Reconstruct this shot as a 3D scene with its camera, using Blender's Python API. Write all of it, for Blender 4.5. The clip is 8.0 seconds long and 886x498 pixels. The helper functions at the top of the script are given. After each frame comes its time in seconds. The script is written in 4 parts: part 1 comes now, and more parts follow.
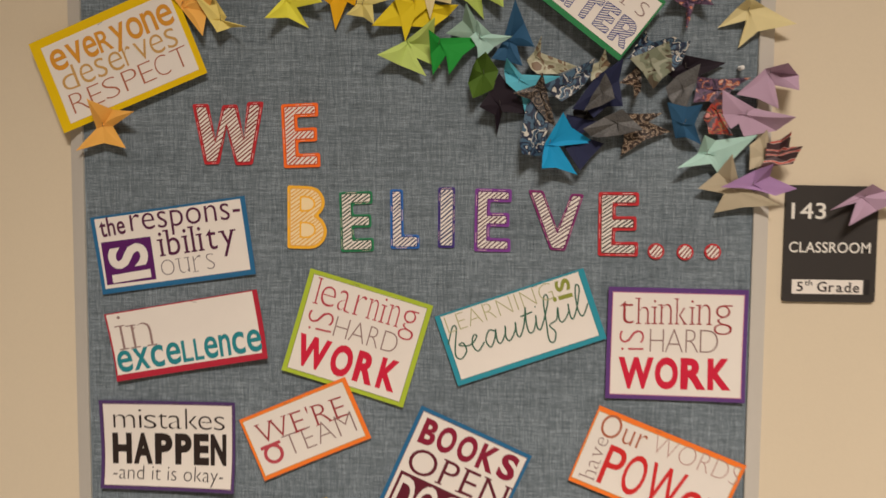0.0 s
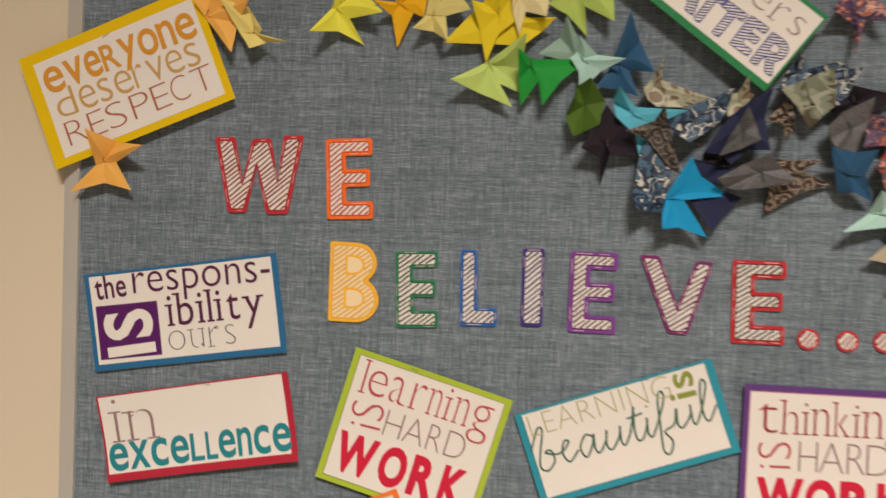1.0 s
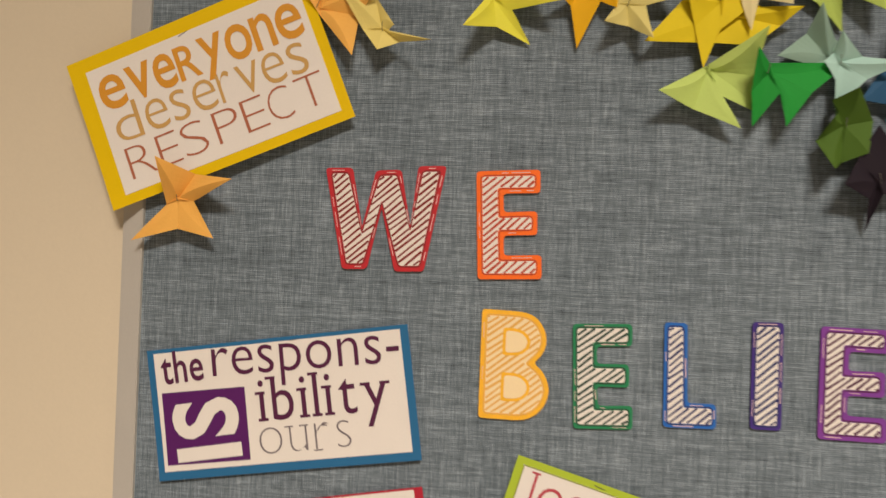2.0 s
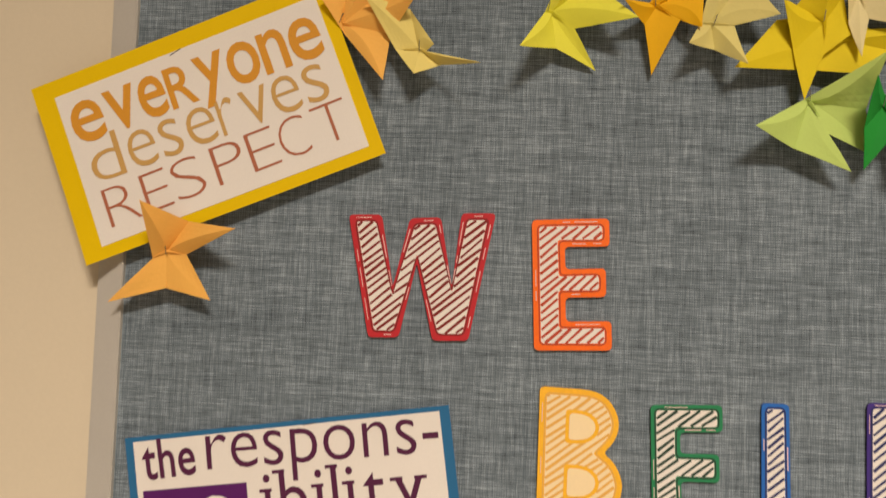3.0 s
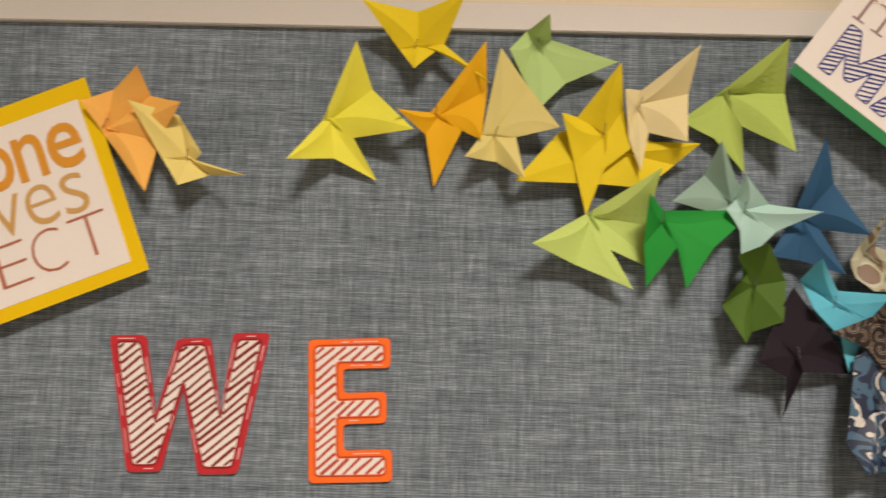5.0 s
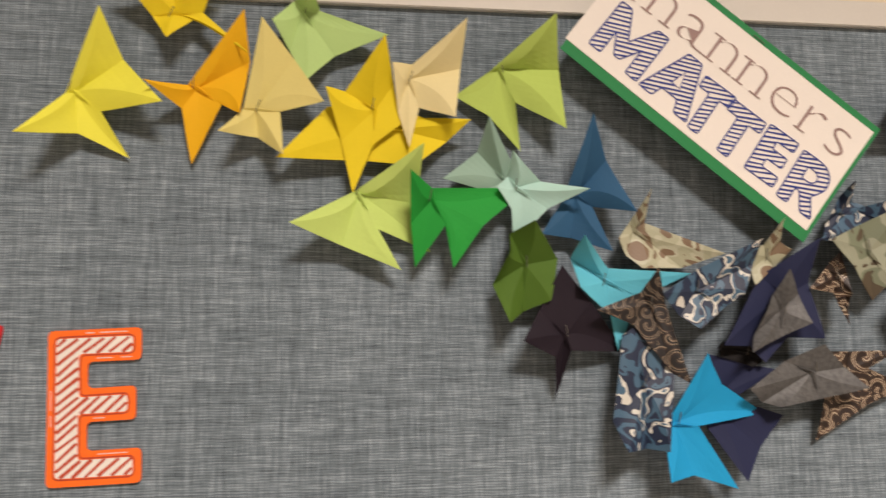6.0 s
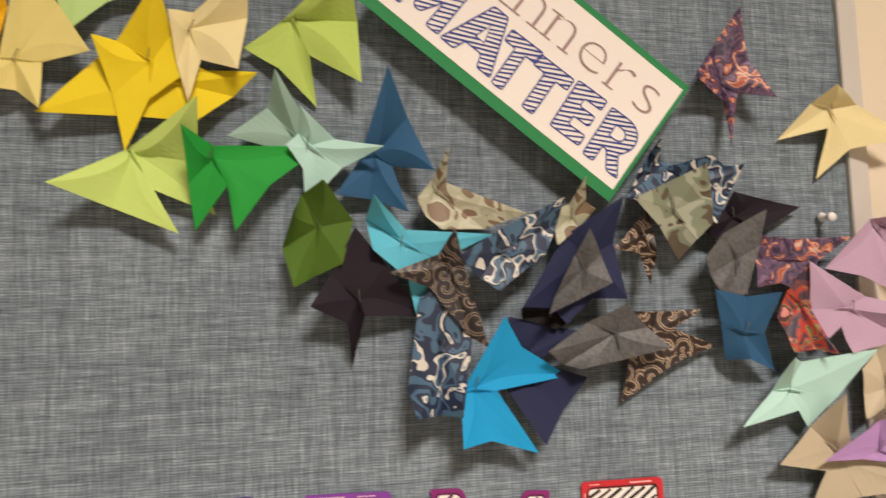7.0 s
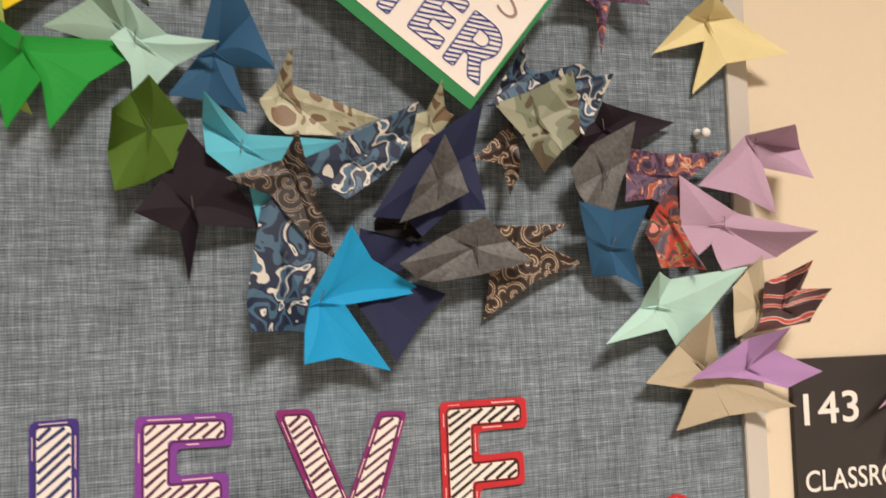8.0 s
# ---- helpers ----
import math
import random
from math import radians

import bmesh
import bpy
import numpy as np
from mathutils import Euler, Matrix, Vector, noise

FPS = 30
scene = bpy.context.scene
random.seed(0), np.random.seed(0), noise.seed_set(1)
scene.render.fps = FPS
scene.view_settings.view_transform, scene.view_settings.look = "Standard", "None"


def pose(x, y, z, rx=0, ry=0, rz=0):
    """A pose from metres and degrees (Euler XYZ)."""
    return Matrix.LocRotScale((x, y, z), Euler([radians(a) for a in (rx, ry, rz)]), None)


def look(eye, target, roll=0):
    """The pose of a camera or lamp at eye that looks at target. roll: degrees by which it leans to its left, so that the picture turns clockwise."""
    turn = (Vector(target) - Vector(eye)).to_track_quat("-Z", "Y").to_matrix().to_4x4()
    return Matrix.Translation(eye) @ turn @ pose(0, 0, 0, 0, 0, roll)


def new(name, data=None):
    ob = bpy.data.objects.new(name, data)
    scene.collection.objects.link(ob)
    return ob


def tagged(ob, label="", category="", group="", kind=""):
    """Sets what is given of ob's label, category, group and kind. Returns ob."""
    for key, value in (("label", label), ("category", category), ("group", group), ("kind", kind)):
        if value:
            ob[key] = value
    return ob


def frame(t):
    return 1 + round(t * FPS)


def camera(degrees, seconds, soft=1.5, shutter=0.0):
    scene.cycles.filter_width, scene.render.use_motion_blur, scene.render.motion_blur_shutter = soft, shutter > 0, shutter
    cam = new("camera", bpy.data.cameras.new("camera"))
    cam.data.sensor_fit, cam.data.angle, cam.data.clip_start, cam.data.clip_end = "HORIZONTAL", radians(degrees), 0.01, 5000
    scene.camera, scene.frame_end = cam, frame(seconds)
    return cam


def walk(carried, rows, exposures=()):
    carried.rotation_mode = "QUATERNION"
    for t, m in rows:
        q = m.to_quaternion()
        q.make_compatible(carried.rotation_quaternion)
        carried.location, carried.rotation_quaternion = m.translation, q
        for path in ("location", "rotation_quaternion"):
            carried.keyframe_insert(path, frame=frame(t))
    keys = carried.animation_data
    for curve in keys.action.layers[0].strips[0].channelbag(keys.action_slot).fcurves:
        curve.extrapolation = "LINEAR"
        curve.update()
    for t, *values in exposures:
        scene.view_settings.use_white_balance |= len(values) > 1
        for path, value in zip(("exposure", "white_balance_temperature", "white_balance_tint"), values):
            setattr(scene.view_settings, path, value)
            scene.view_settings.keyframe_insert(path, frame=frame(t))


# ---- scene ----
cam = camera(64.5, 8.0, soft=1.5, shutter=0.4)
PATH = [
    (0, (0.133, -1.23, 1.541), (0.012, 0.762, 1.42), 0.4),
    (0.5, (0.098, -1.094, 1.559), (-0.042, 0.9, 1.494), 0.7),
    (1, (0.029, -0.965, 1.587), (-0.155, 1.026, 1.552), 1.7),
    (1.5, (-0.084, -0.842, 1.607), (-0.311, 1.145, 1.574), 2.1),
    (1.7, (-0.128, -0.791, 1.616), (-0.363, 1.195, 1.613), 1.9),
    (2.8, (-0.257, -0.624, 1.65), (-0.398, 1.37, 1.715), 1.9),
    (3, (-0.262, -0.609, 1.66), (-0.402, 1.383, 1.761), 1.9),
    (3.5, (-0.253, -0.589, 1.694), (-0.379, 1.403, 1.819), 1.8),
    (4, (-0.239, -0.585, 1.722), (-0.345, 1.405, 1.895), 1.4),
    (4.2, (-0.226, -0.584, 1.736), (-0.31, 1.407, 1.904), 1.3),
    (5.3, (-0.081, -0.566, 1.726), (-0.021, 1.418, 1.969), 0.9),
    (5.5, (-0.056, -0.562, 1.725), (0.053, 1.42, 1.968), 0.6),
    (6, (0.004, -0.549, 1.714), (0.216, 1.425, 1.957), -0.3),
    (6.5, (0.068, -0.54, 1.71), (0.355, 1.427, 1.926), -1.0),
    (7, (0.12, -0.537, 1.702), (0.492, 1.42, 1.885), -1.5),
    (7.5, (0.172, -0.532, 1.68), (0.605, 1.415, 1.829), -1.8),
    (8, (0.204, -0.521, 1.655), (0.686, 1.417, 1.761), -1.8),
]
walk(cam, [(t, look(eye, target, roll)) for t, eye, target, roll in PATH],
     exposures=[(0, -0.42, 6700, 12), (1, -0.22, 6650, 12), (1.7, -0.12, 6750, 12), (2.8, -0.08, 7050, 12), (4.2, 0.0, 7000, 13), (5.5, 0.14, 6750, 15), (6.5, 0.22, 6750, 15), (8, 0.23, 6750, 14)])

# ---- light: one unseen ceiling lamp placed by the shadows, two weak fill lamps added ----
def area_lamp(name, x, y, z, sx, sy, power, color):
    data = bpy.data.lights.new(name, "AREA")
    data.shape, data.size, data.size_y, data.energy, data.color = "RECTANGLE", sx, sy, power, color
    data.spread = radians(122)
    ob = new(name, data)
    ob.location = (x, y, z)
    return ob


CEILING = 5.2
WARM = (1.0, 0.90, 0.805)
# the first is the main lamp; the two at 12 W are added side fill
LAMPS = ((0.95, -4.4, 1.7, 1.0, 660.0), (-3.6, -4.4, 1.7, 1.0, 12.0), (4.8, -4.4, 1.7, 1.0, 12.0))
for lx, ly, sx, sy, power in LAMPS:
    area_lamp("key_fill_lamp", lx, ly, CEILING - 0.03, sx, sy, power, WARM)
world = bpy.data.worlds.new("corridor_world")
world.use_nodes = True
world.node_tree.nodes["Background"].inputs[0].default_value = (0.9, 0.8, 0.68, 1)
world.node_tree.nodes["Background"].inputs[1].default_value = 0.02
scene.world = world


# ---- materials ----
def material(name, color, rough=0.6, metal=0.0, grain=0.12, scale=900.0, blotch=0.08, blotch_scale=14.0, bump=0.15, sheer=0.0):
    """A surface with fine grain, broad blotches and a fine relief; sheer lets some light through, as thin paper does."""
    m = bpy.data.materials.new(name)
    m.use_nodes = True
    nt = m.node_tree
    n, l = nt.nodes, nt.links
    b = n["Principled BSDF"]
    b.inputs["Roughness"].default_value, b.inputs["Metallic"].default_value = rough, metal
    b.inputs["Specular IOR Level"].default_value = 0.3
    co = n.new("ShaderNodeTexCoord")
    fine, broad = n.new("ShaderNodeTexNoise"), n.new("ShaderNodeTexNoise")
    fine.inputs["Scale"].default_value, fine.inputs["Detail"].default_value = scale, 3
    broad.inputs["Scale"].default_value, broad.inputs["Detail"].default_value = blotch_scale, 4
    l.new(co.outputs["Object"], fine.inputs["Vector"])
    l.new(co.outputs["Object"], broad.inputs["Vector"])
    add = n.new("ShaderNodeMath")
    add.operation = "MULTIPLY_ADD"
    add.inputs[1].default_value = grain
    l.new(fine.outputs["Fac"], add.inputs[0])
    add2 = n.new("ShaderNodeMath")
    add2.operation = "MULTIPLY_ADD"
    add2.inputs[1].default_value = blotch
    add2.inputs[2].default_value = 1.0 - (grain + blotch) / 2
    l.new(broad.outputs["Fac"], add2.inputs[0])
    l.new(add2.outputs[0], add.inputs[2])
    mul = n.new("ShaderNodeVectorMath")
    mul.operation = "SCALE"
    mul.inputs[0].default_value = color
    l.new(add.outputs[0], mul.inputs["Scale"])
    l.new(mul.outputs[0], b.inputs["Base Color"])
    bp = n.new("ShaderNodeBump")
    bp.inputs["Strength"].default_value, bp.inputs["Distance"].default_value = bump, 0.0004
    l.new(fine.outputs["Fac"], bp.inputs["Height"])
    l.new(bp.outputs[0], b.inputs["Normal"])
    if sheer:
        t, mix = n.new("ShaderNodeBsdfTranslucent"), n.new("ShaderNodeMixShader")
        mix.inputs[0].default_value = sheer
        l.new(mul.outputs[0], t.inputs["Color"])
        l.new(b.outputs[0], mix.inputs[1])
        l.new(t.outputs[0], mix.inputs[2])
        l.new(mix.outputs[0], n["Material Output"].inputs["Surface"])
    return m


def ramp_of(n, stops, mode="LINEAR"):
    r = n.new("ShaderNodeValToRGB")
    r.color_ramp.interpolation = mode
    while len(r.color_ramp.elements) < len(stops):
        r.color_ramp.elements.new(0.5)
    for e, (p, c) in zip(r.color_ramp.elements, stops):
        e.position, e.color = p, (*c, 1)
    return r


def fabric_material():
    """Blue grey linen: slubby threads both ways, with broad mottling."""
    m = bpy.data.materials.new("board_linen")
    m.use_nodes = True
    n, l = m.node_tree.nodes, m.node_tree.links
    b = n["Principled BSDF"]
    b.inputs["Roughness"].default_value = 0.9
    b.inputs["Specular IOR Level"].default_value = 0.15
    co = n.new("ShaderNodeTexCoord")

    def threads(sx, sz, seed, detail=3.0):
        mp, t = n.new("ShaderNodeMapping"), n.new("ShaderNodeTexNoise")
        mp.inputs["Scale"].default_value, mp.inputs["Location"].default_value = (sx, 1, sz), (seed, seed, seed)
        t.inputs["Scale"].default_value, t.inputs["Detail"].default_value, t.inputs["Roughness"].default_value = 1.0, detail, 0.6
        l.new(co.outputs["Object"], mp.inputs[0])
        l.new(mp.outputs[0], t.inputs["Vector"])
        return t.outputs["Fac"]

    def mix(a, c, fac):
        x = n.new("ShaderNodeMix")
        x.inputs["Factor"].default_value = fac
        l.new(a, x.inputs["A"])
        l.new(c, x.inputs["B"])
        return x.outputs["Result"]

    def weave_lines(axis, period, seed):
        mp, t = n.new("ShaderNodeMapping"), n.new("ShaderNodeTexWave")
        mp.inputs["Location"].default_value = (seed, 0, seed)
        t.bands_direction = axis
        t.inputs["Scale"].default_value = 2 * math.pi / (20 * period)
        t.inputs["Distortion"].default_value, t.inputs["Detail"].default_value, t.inputs["Detail Scale"].default_value = 3.6, 2.0, 0.5
        l.new(co.outputs["Object"], mp.inputs[0])
        l.new(mp.outputs[0], t.inputs["Vector"])
        return t.outputs["Fac"]

    weft = mix(threads(48, 640, 3.1), weave_lines("Z", 0.0020, 0.3), 0.20)
    warp = mix(threads(640, 52, 7.7), weave_lines("X", 0.0020, 0.7), 0.17)
    weave = mix(weft, warp, 0.42)
    slub = mix(threads(9, 240, 1.3, 2), threads(220, 9, 5.9, 2), 0.45)
    broad = threads(9, 9, 9.2, 4)
    value = mix(mix(weave, slub, 0.30), broad, 0.09)
    shade = ramp_of(n, [(0.36, (0.048, 0.064, 0.076)), (0.45, (0.118, 0.148, 0.172)), (0.54, (0.200, 0.246, 0.280)), (0.65, (0.400, 0.475, 0.530))])
    l.new(value, shade.inputs[0])
    l.new(shade.outputs[0], b.inputs["Base Color"])
    bp = n.new("ShaderNodeBump")
    bp.inputs["Strength"].default_value, bp.inputs["Distance"].default_value = 0.5, 0.0005
    l.new(weave, bp.inputs["Height"])
    l.new(bp.outputs[0], b.inputs["Normal"])
    return m


def patterned(name, stops, scale, warp=2.0, lines=0.0, seed=0.0, rough=0.55):
    """Printed folding paper: hard-edged colours from a warped noise; lines above 0 turns it into curling bands."""
    m = bpy.data.materials.new(name)
    m.use_nodes = True
    n, l = m.node_tree.nodes, m.node_tree.links
    b = n["Principled BSDF"]
    b.inputs["Roughness"].default_value = rough
    co, mp = n.new("ShaderNodeTexCoord"), n.new("ShaderNodeMapping")
    mp.inputs["Location"].default_value = (seed, seed * 2, seed * 3)
    l.new(co.outputs["Object"], mp.inputs[0])
    if lines:
        t = n.new("ShaderNodeTexWave")
        t.wave_type = "RINGS"
        t.inputs["Scale"].default_value, t.inputs["Distortion"].default_value = scale, lines
        t.inputs["Detail"].default_value, t.inputs["Detail Scale"].default_value = 1.0, warp
    else:
        t = n.new("ShaderNodeTexNoise")
        t.inputs["Scale"].default_value, t.inputs["Distortion"].default_value, t.inputs["Detail"].default_value = scale, warp, 1.0
    l.new(mp.outputs[0], t.inputs["Vector"])
    r = ramp_of(n, stops, "CONSTANT")
    l.new(t.outputs["Fac"], r.inputs[0])
    l.new(r.outputs[0], b.inputs["Base Color"])
    g = n.new("ShaderNodeTexNoise")
    g.inputs["Scale"].default_value = 500
    bp = n.new("ShaderNodeBump")
    bp.inputs["Strength"].default_value, bp.inputs["Distance"].default_value = 0.25, 0.0004
    l.new(co.outputs["Object"], g.inputs["Vector"])
    l.new(g.outputs["Fac"], bp.inputs["Height"])
    l.new(bp.outputs[0], b.inputs["Normal"])
    return m


def scrolled(name, stops, scale, seed=0.0):
    """Printed folding paper with curling scrolls: a spiral round each of many scattered centres."""
    m = bpy.data.materials.new(name)
    m.use_nodes = True
    n, l = m.node_tree.nodes, m.node_tree.links
    b = n["Principled BSDF"]
    b.inputs["Roughness"].default_value = 0.5
    co, mp, vo = n.new("ShaderNodeTexCoord"), n.new("ShaderNodeMapping"), n.new("ShaderNodeTexVoronoi")
    mp.inputs["Location"].default_value, mp.inputs["Scale"].default_value = (seed, seed, seed), (1, 0.15, 1)
    vo.inputs["Scale"].default_value = scale
    l.new(co.outputs["Object"], mp.inputs[0])
    l.new(mp.outputs[0], vo.inputs["Vector"])
    away, xyz = n.new("ShaderNodeVectorMath"), n.new("ShaderNodeSeparateXYZ")
    away.operation = "SUBTRACT"
    l.new(mp.outputs[0], away.inputs[0])
    l.new(vo.outputs["Position"], away.inputs[1])
    l.new(away.outputs[0], xyz.inputs[0])
    turn, spiral, wave = n.new("ShaderNodeMath"), n.new("ShaderNodeMath"), n.new("ShaderNodeMath")
    turn.operation, spiral.operation, wave.operation = "ARCTAN2", "MULTIPLY_ADD", "SINE"
    l.new(xyz.outputs["X"], turn.inputs[0])
    l.new(xyz.outputs["Z"], turn.inputs[1])
    spiral.inputs[1].default_value = 17.0
    l.new(vo.outputs["Distance"], spiral.inputs[0])
    l.new(turn.outputs[0], spiral.inputs[2])
    l.new(spiral.outputs[0], wave.inputs[0])
    half = n.new("ShaderNodeMath")
    half.operation, half.inputs[1].default_value, half.inputs[2].default_value = "MULTIPLY_ADD", 0.5, 0.5
    l.new(wave.outputs[0], half.inputs[0])
    r = ramp_of(n, stops, "CONSTANT")
    l.new(half.outputs[0], r.inputs[0])
    l.new(r.outputs[0], b.inputs["Base Color"])
    return m


def srgb(r, g, b):
    """Linear colour from 0..255 sRGB values."""
    return tuple((c / 255 / 12.92) if c <= 10 else ((c / 255 + 0.055) / 1.055) ** 2.4 for c in (r, g, b))


def paper(name, r, g, b, sheer=0.0, **more):
    return material(name, srgb(r, g, b), rough=0.75, grain=0.10, blotch=0.08, sheer=sheer, **more)


linen = fabric_material()
wall_paint = material("cream_wall_paint", (0.70, 0.61, 0.46), rough=0.55, grain=0.05, scale=260, blotch=0.06, blotch_scale=2.5, bump=0.25)
aluminium = material("satin_aluminium", (0.60, 0.575, 0.525), rough=0.45, metal=0.12, grain=0.08, scale=400, blotch=0.05, bump=0.08)
steel = material("staple_steel", (0.16, 0.15, 0.13), rough=0.6, metal=0.7)
# unseen ceiling, far wall and floor are darkened to cut bounce into the shadows
ceiling_white = material("ceiling_tile_white", (0.45, 0.437, 0.41), rough=0.9, scale=120, bump=0.4)
dark_far_paint = material("bounce_cutting_tan", (0.19, 0.162, 0.13), rough=0.6, scale=260, blotch_scale=2.5)
floor_vinyl = material("floor_vinyl", (0.20, 0.18, 0.155), rough=0.4, scale=80, blotch=0.2)
steel_dark = material("dark_slot", (0.02, 0.018, 0.018), rough=0.6)
sign_plastic = material("dark_sign_plastic", (0.040, 0.036, 0.034), rough=0.5, grain=0.15, scale=600, blotch=0.1)
sign_letter = material("raised_white_plastic", (0.78, 0.76, 0.70), rough=0.5)
pin_plastic = material("white_pin_plastic", (0.75, 0.74, 0.72), rough=0.25)

paper_white = paper("printer_paper_white", 232, 226, 218)
paper_cream = paper("pale_cream_paper", 246, 222, 176)
backing_yellow = paper("yellow_backing", 232, 194, 0)
backing_blue = paper("blue_backing", 38, 105, 150)
backing_red = paper("red_backing", 178, 38, 58)
backing_lime = paper("lime_backing", 172, 194, 58)
backing_turquoise = paper("turquoise_backing", 42, 145, 165)
backing_purple = paper("purple_backing", 96, 60, 125)
backing_violet = paper("violet_backing", 82, 58, 108)
backing_orange = paper("orange_backing", 246, 126, 48)
backing_green = paper("green_backing", 40, 128, 76)


def ink(name, r, g, b):
    return material(name, srgb(r, g, b), rough=0.6, grain=0.2, scale=700, blotch=0.1, blotch_scale=60, bump=0.05)


ink_orange = ink("ink_orange", 216, 150, 50)
ink_tan = ink("ink_tan", 202, 160, 94)
ink_brown = ink("ink_brown", 176, 104, 76)
ink_plum = ink("ink_plum", 84, 30, 66)
ink_purple = ink("ink_purple", 88, 26, 98)
ink_grey = ink("ink_grey", 122, 112, 116)
ink_teal = ink("ink_teal", 34, 132, 142)
ink_olive = ink("ink_olive", 140, 148, 62)
ink_rose = ink("ink_rose", 186, 72, 84)
ink_brown_grey = ink("ink_brown_grey", 150, 124, 120)
ink_crimson = ink("ink_crimson", 206, 30, 62)
ink_sage = ink("ink_sage", 178, 176, 132)
ink_green = ink("ink_green", 54, 100, 82)
ink_maroon = ink("ink_maroon", 158, 58, 62)
ink_pink = ink("ink_pink", 196, 120, 150)
ink_black = ink("ink_black", 44, 34, 30)
ink_wine = ink("ink_wine", 138, 28, 56)
ink_wine_dark = ink("ink_wine_dark", 98, 26, 44)
ink_pink_grey = ink("ink_pink_grey", 186, 146, 138)
ink_scarlet = ink("ink_scarlet", 208, 42, 44)
ink_blue = ink("ink_blue", 50, 64, 136)
ink_hatch_red = ink("ink_hatch_red", 128, 34, 32)
ink_hatch_orange = ink("ink_hatch_orange", 186, 70, 44)
ink_hatch_amber = ink("ink_hatch_amber", 232, 176, 88)
ink_hatch_dark = ink("ink_hatch_dark", 40, 66, 54)
ink_hatch_navy = ink("ink_hatch_navy", 44, 50, 98)
ink_hatch_plum = ink("ink_hatch_plum", 84, 34, 66)
ink_hatch_black = ink("ink_hatch_black", 40, 28, 26)

def rim_paper(name, r, g, b):
    return material(name, srgb(r, g, b), rough=0.6, grain=0.25, scale=500, blotch=0.15, blotch_scale=80)


rim_red = rim_paper("rim_red", 192, 44, 52)
rim_orange = rim_paper("rim_orange", 250, 112, 36)
rim_amber = rim_paper("rim_amber", 248, 186, 54)
rim_green = rim_paper("rim_green", 34, 130, 86)
rim_blue = rim_paper("rim_blue", 36, 104, 186)
rim_indigo = rim_paper("rim_indigo", 68, 48, 128)
rim_violet = rim_paper("rim_violet", 126, 62, 150)
rim_glint = ink("rim_glint", 232, 200, 196)
rim_plum = rim_paper("rim_plum", 132, 40, 108)

def folding_paper(name, r, g, b):
    return paper(name, r, g, b, sheer=0.12, blotch_scale=40.0)


fold_orange = folding_paper("fold_orange", 252, 192, 96)
fold_butter = folding_paper("fold_butter", 240, 222, 132)
fold_yellow = folding_paper("fold_yellow", 240, 236, 82)
fold_gold = folding_paper("fold_gold", 236, 212, 38)
fold_amber = folding_paper("fold_amber", 244, 187, 26)
fold_tan = folding_paper("fold_tan", 226, 213, 134)
fold_green_pale = folding_paper("fold_green_pale", 184, 216, 138)
fold_cream = folding_paper("fold_cream", 233, 220, 166)
fold_lime = folding_paper("fold_lime", 184, 208, 104)
fold_green_light = folding_paper("fold_green_light", 200, 224, 124)
fold_green = folding_paper("fold_green", 28, 156, 60)
fold_mint_grey = folding_paper("fold_mint_grey", 150, 182, 166)
fold_mint = folding_paper("fold_mint", 182, 222, 212)
fold_steel = folding_paper("fold_steel", 46, 92, 128)
fold_olive = folding_paper("fold_olive", 80, 112, 38)
fold_aubergine = folding_paper("fold_aubergine", 34, 25, 36)
fold_turquoise = folding_paper("fold_turquoise", 96, 194, 216)
fold_navy = folding_paper("fold_navy", 36, 42, 74)
fold_cyan = folding_paper("fold_cyan", 14, 158, 214)
fold_lilac = folding_paper("fold_lilac", 190, 160, 184)
fold_taupe_light = folding_paper("fold_taupe_light", 202, 190, 162)
fold_taupe = folding_paper("fold_taupe", 190, 178, 152)
fold_lilac_deep = folding_paper("fold_lilac_deep", 176, 138, 188)
fold_black = folding_paper("fold_black", 20, 18, 20)
fold_leather = material("embossed_grey_paper", srgb(88, 88, 88), rough=0.5, grain=1.2, scale=330, blotch=0.7, blotch_scale=110, bump=1.0)
NAVY, WHITE, BLUE, BLACK = srgb(30, 42, 66), srgb(206, 204, 194), srgb(66, 98, 122), srgb(26, 23, 24)
pattern_wave = patterned("wave_print", [(0, NAVY), (0.36, BLUE), (0.46, NAVY), (0.555, WHITE), (0.605, BLUE), (0.68, NAVY)], 46, 1.2)
pattern_scroll = scrolled("scroll_print", [(0, BLACK), (0.40, srgb(58, 44, 38)), (0.62, srgb(74, 58, 48)), (0.80, srgb(150, 134, 114)), (0.93, BLACK)], 62)
pattern_scroll_brown = scrolled("brown_scroll_print", [(0, srgb(40, 28, 24)), (0.46, srgb(112, 86, 66)), (0.58, srgb(48, 34, 30)), (0.76, srgb(196, 180, 156)), (0.92, srgb(88, 66, 52))], 56, seed=2.0)
pattern_camo = patterned("camouflage_print", [(0, srgb(84, 74, 58)), (0.40, srgb(118, 126, 104)), (0.50, srgb(150, 154, 134)), (0.62, srgb(84, 72, 56))], 38, 0.8, seed=4.0)
pattern_camo_beige = patterned("beige_floral_print", [(0, srgb(118, 98, 76)), (0.36, srgb(168, 168, 142)), (0.50, srgb(182, 182, 158)), (0.60, srgb(122, 100, 78))], 40, 1.4, seed=6.0)
pattern_floral = patterned("purple_floral_print", [(0, srgb(50, 38, 58)), (0.36, srgb(84, 62, 90)), (0.46, srgb(116, 86, 112)), (0.51, srgb(68, 48, 66)), (0.58, srgb(196, 112, 84)), (0.63, srgb(206, 176, 156)), (0.67, srgb(176, 92, 70))], 74, 1.4, seed=8.0)
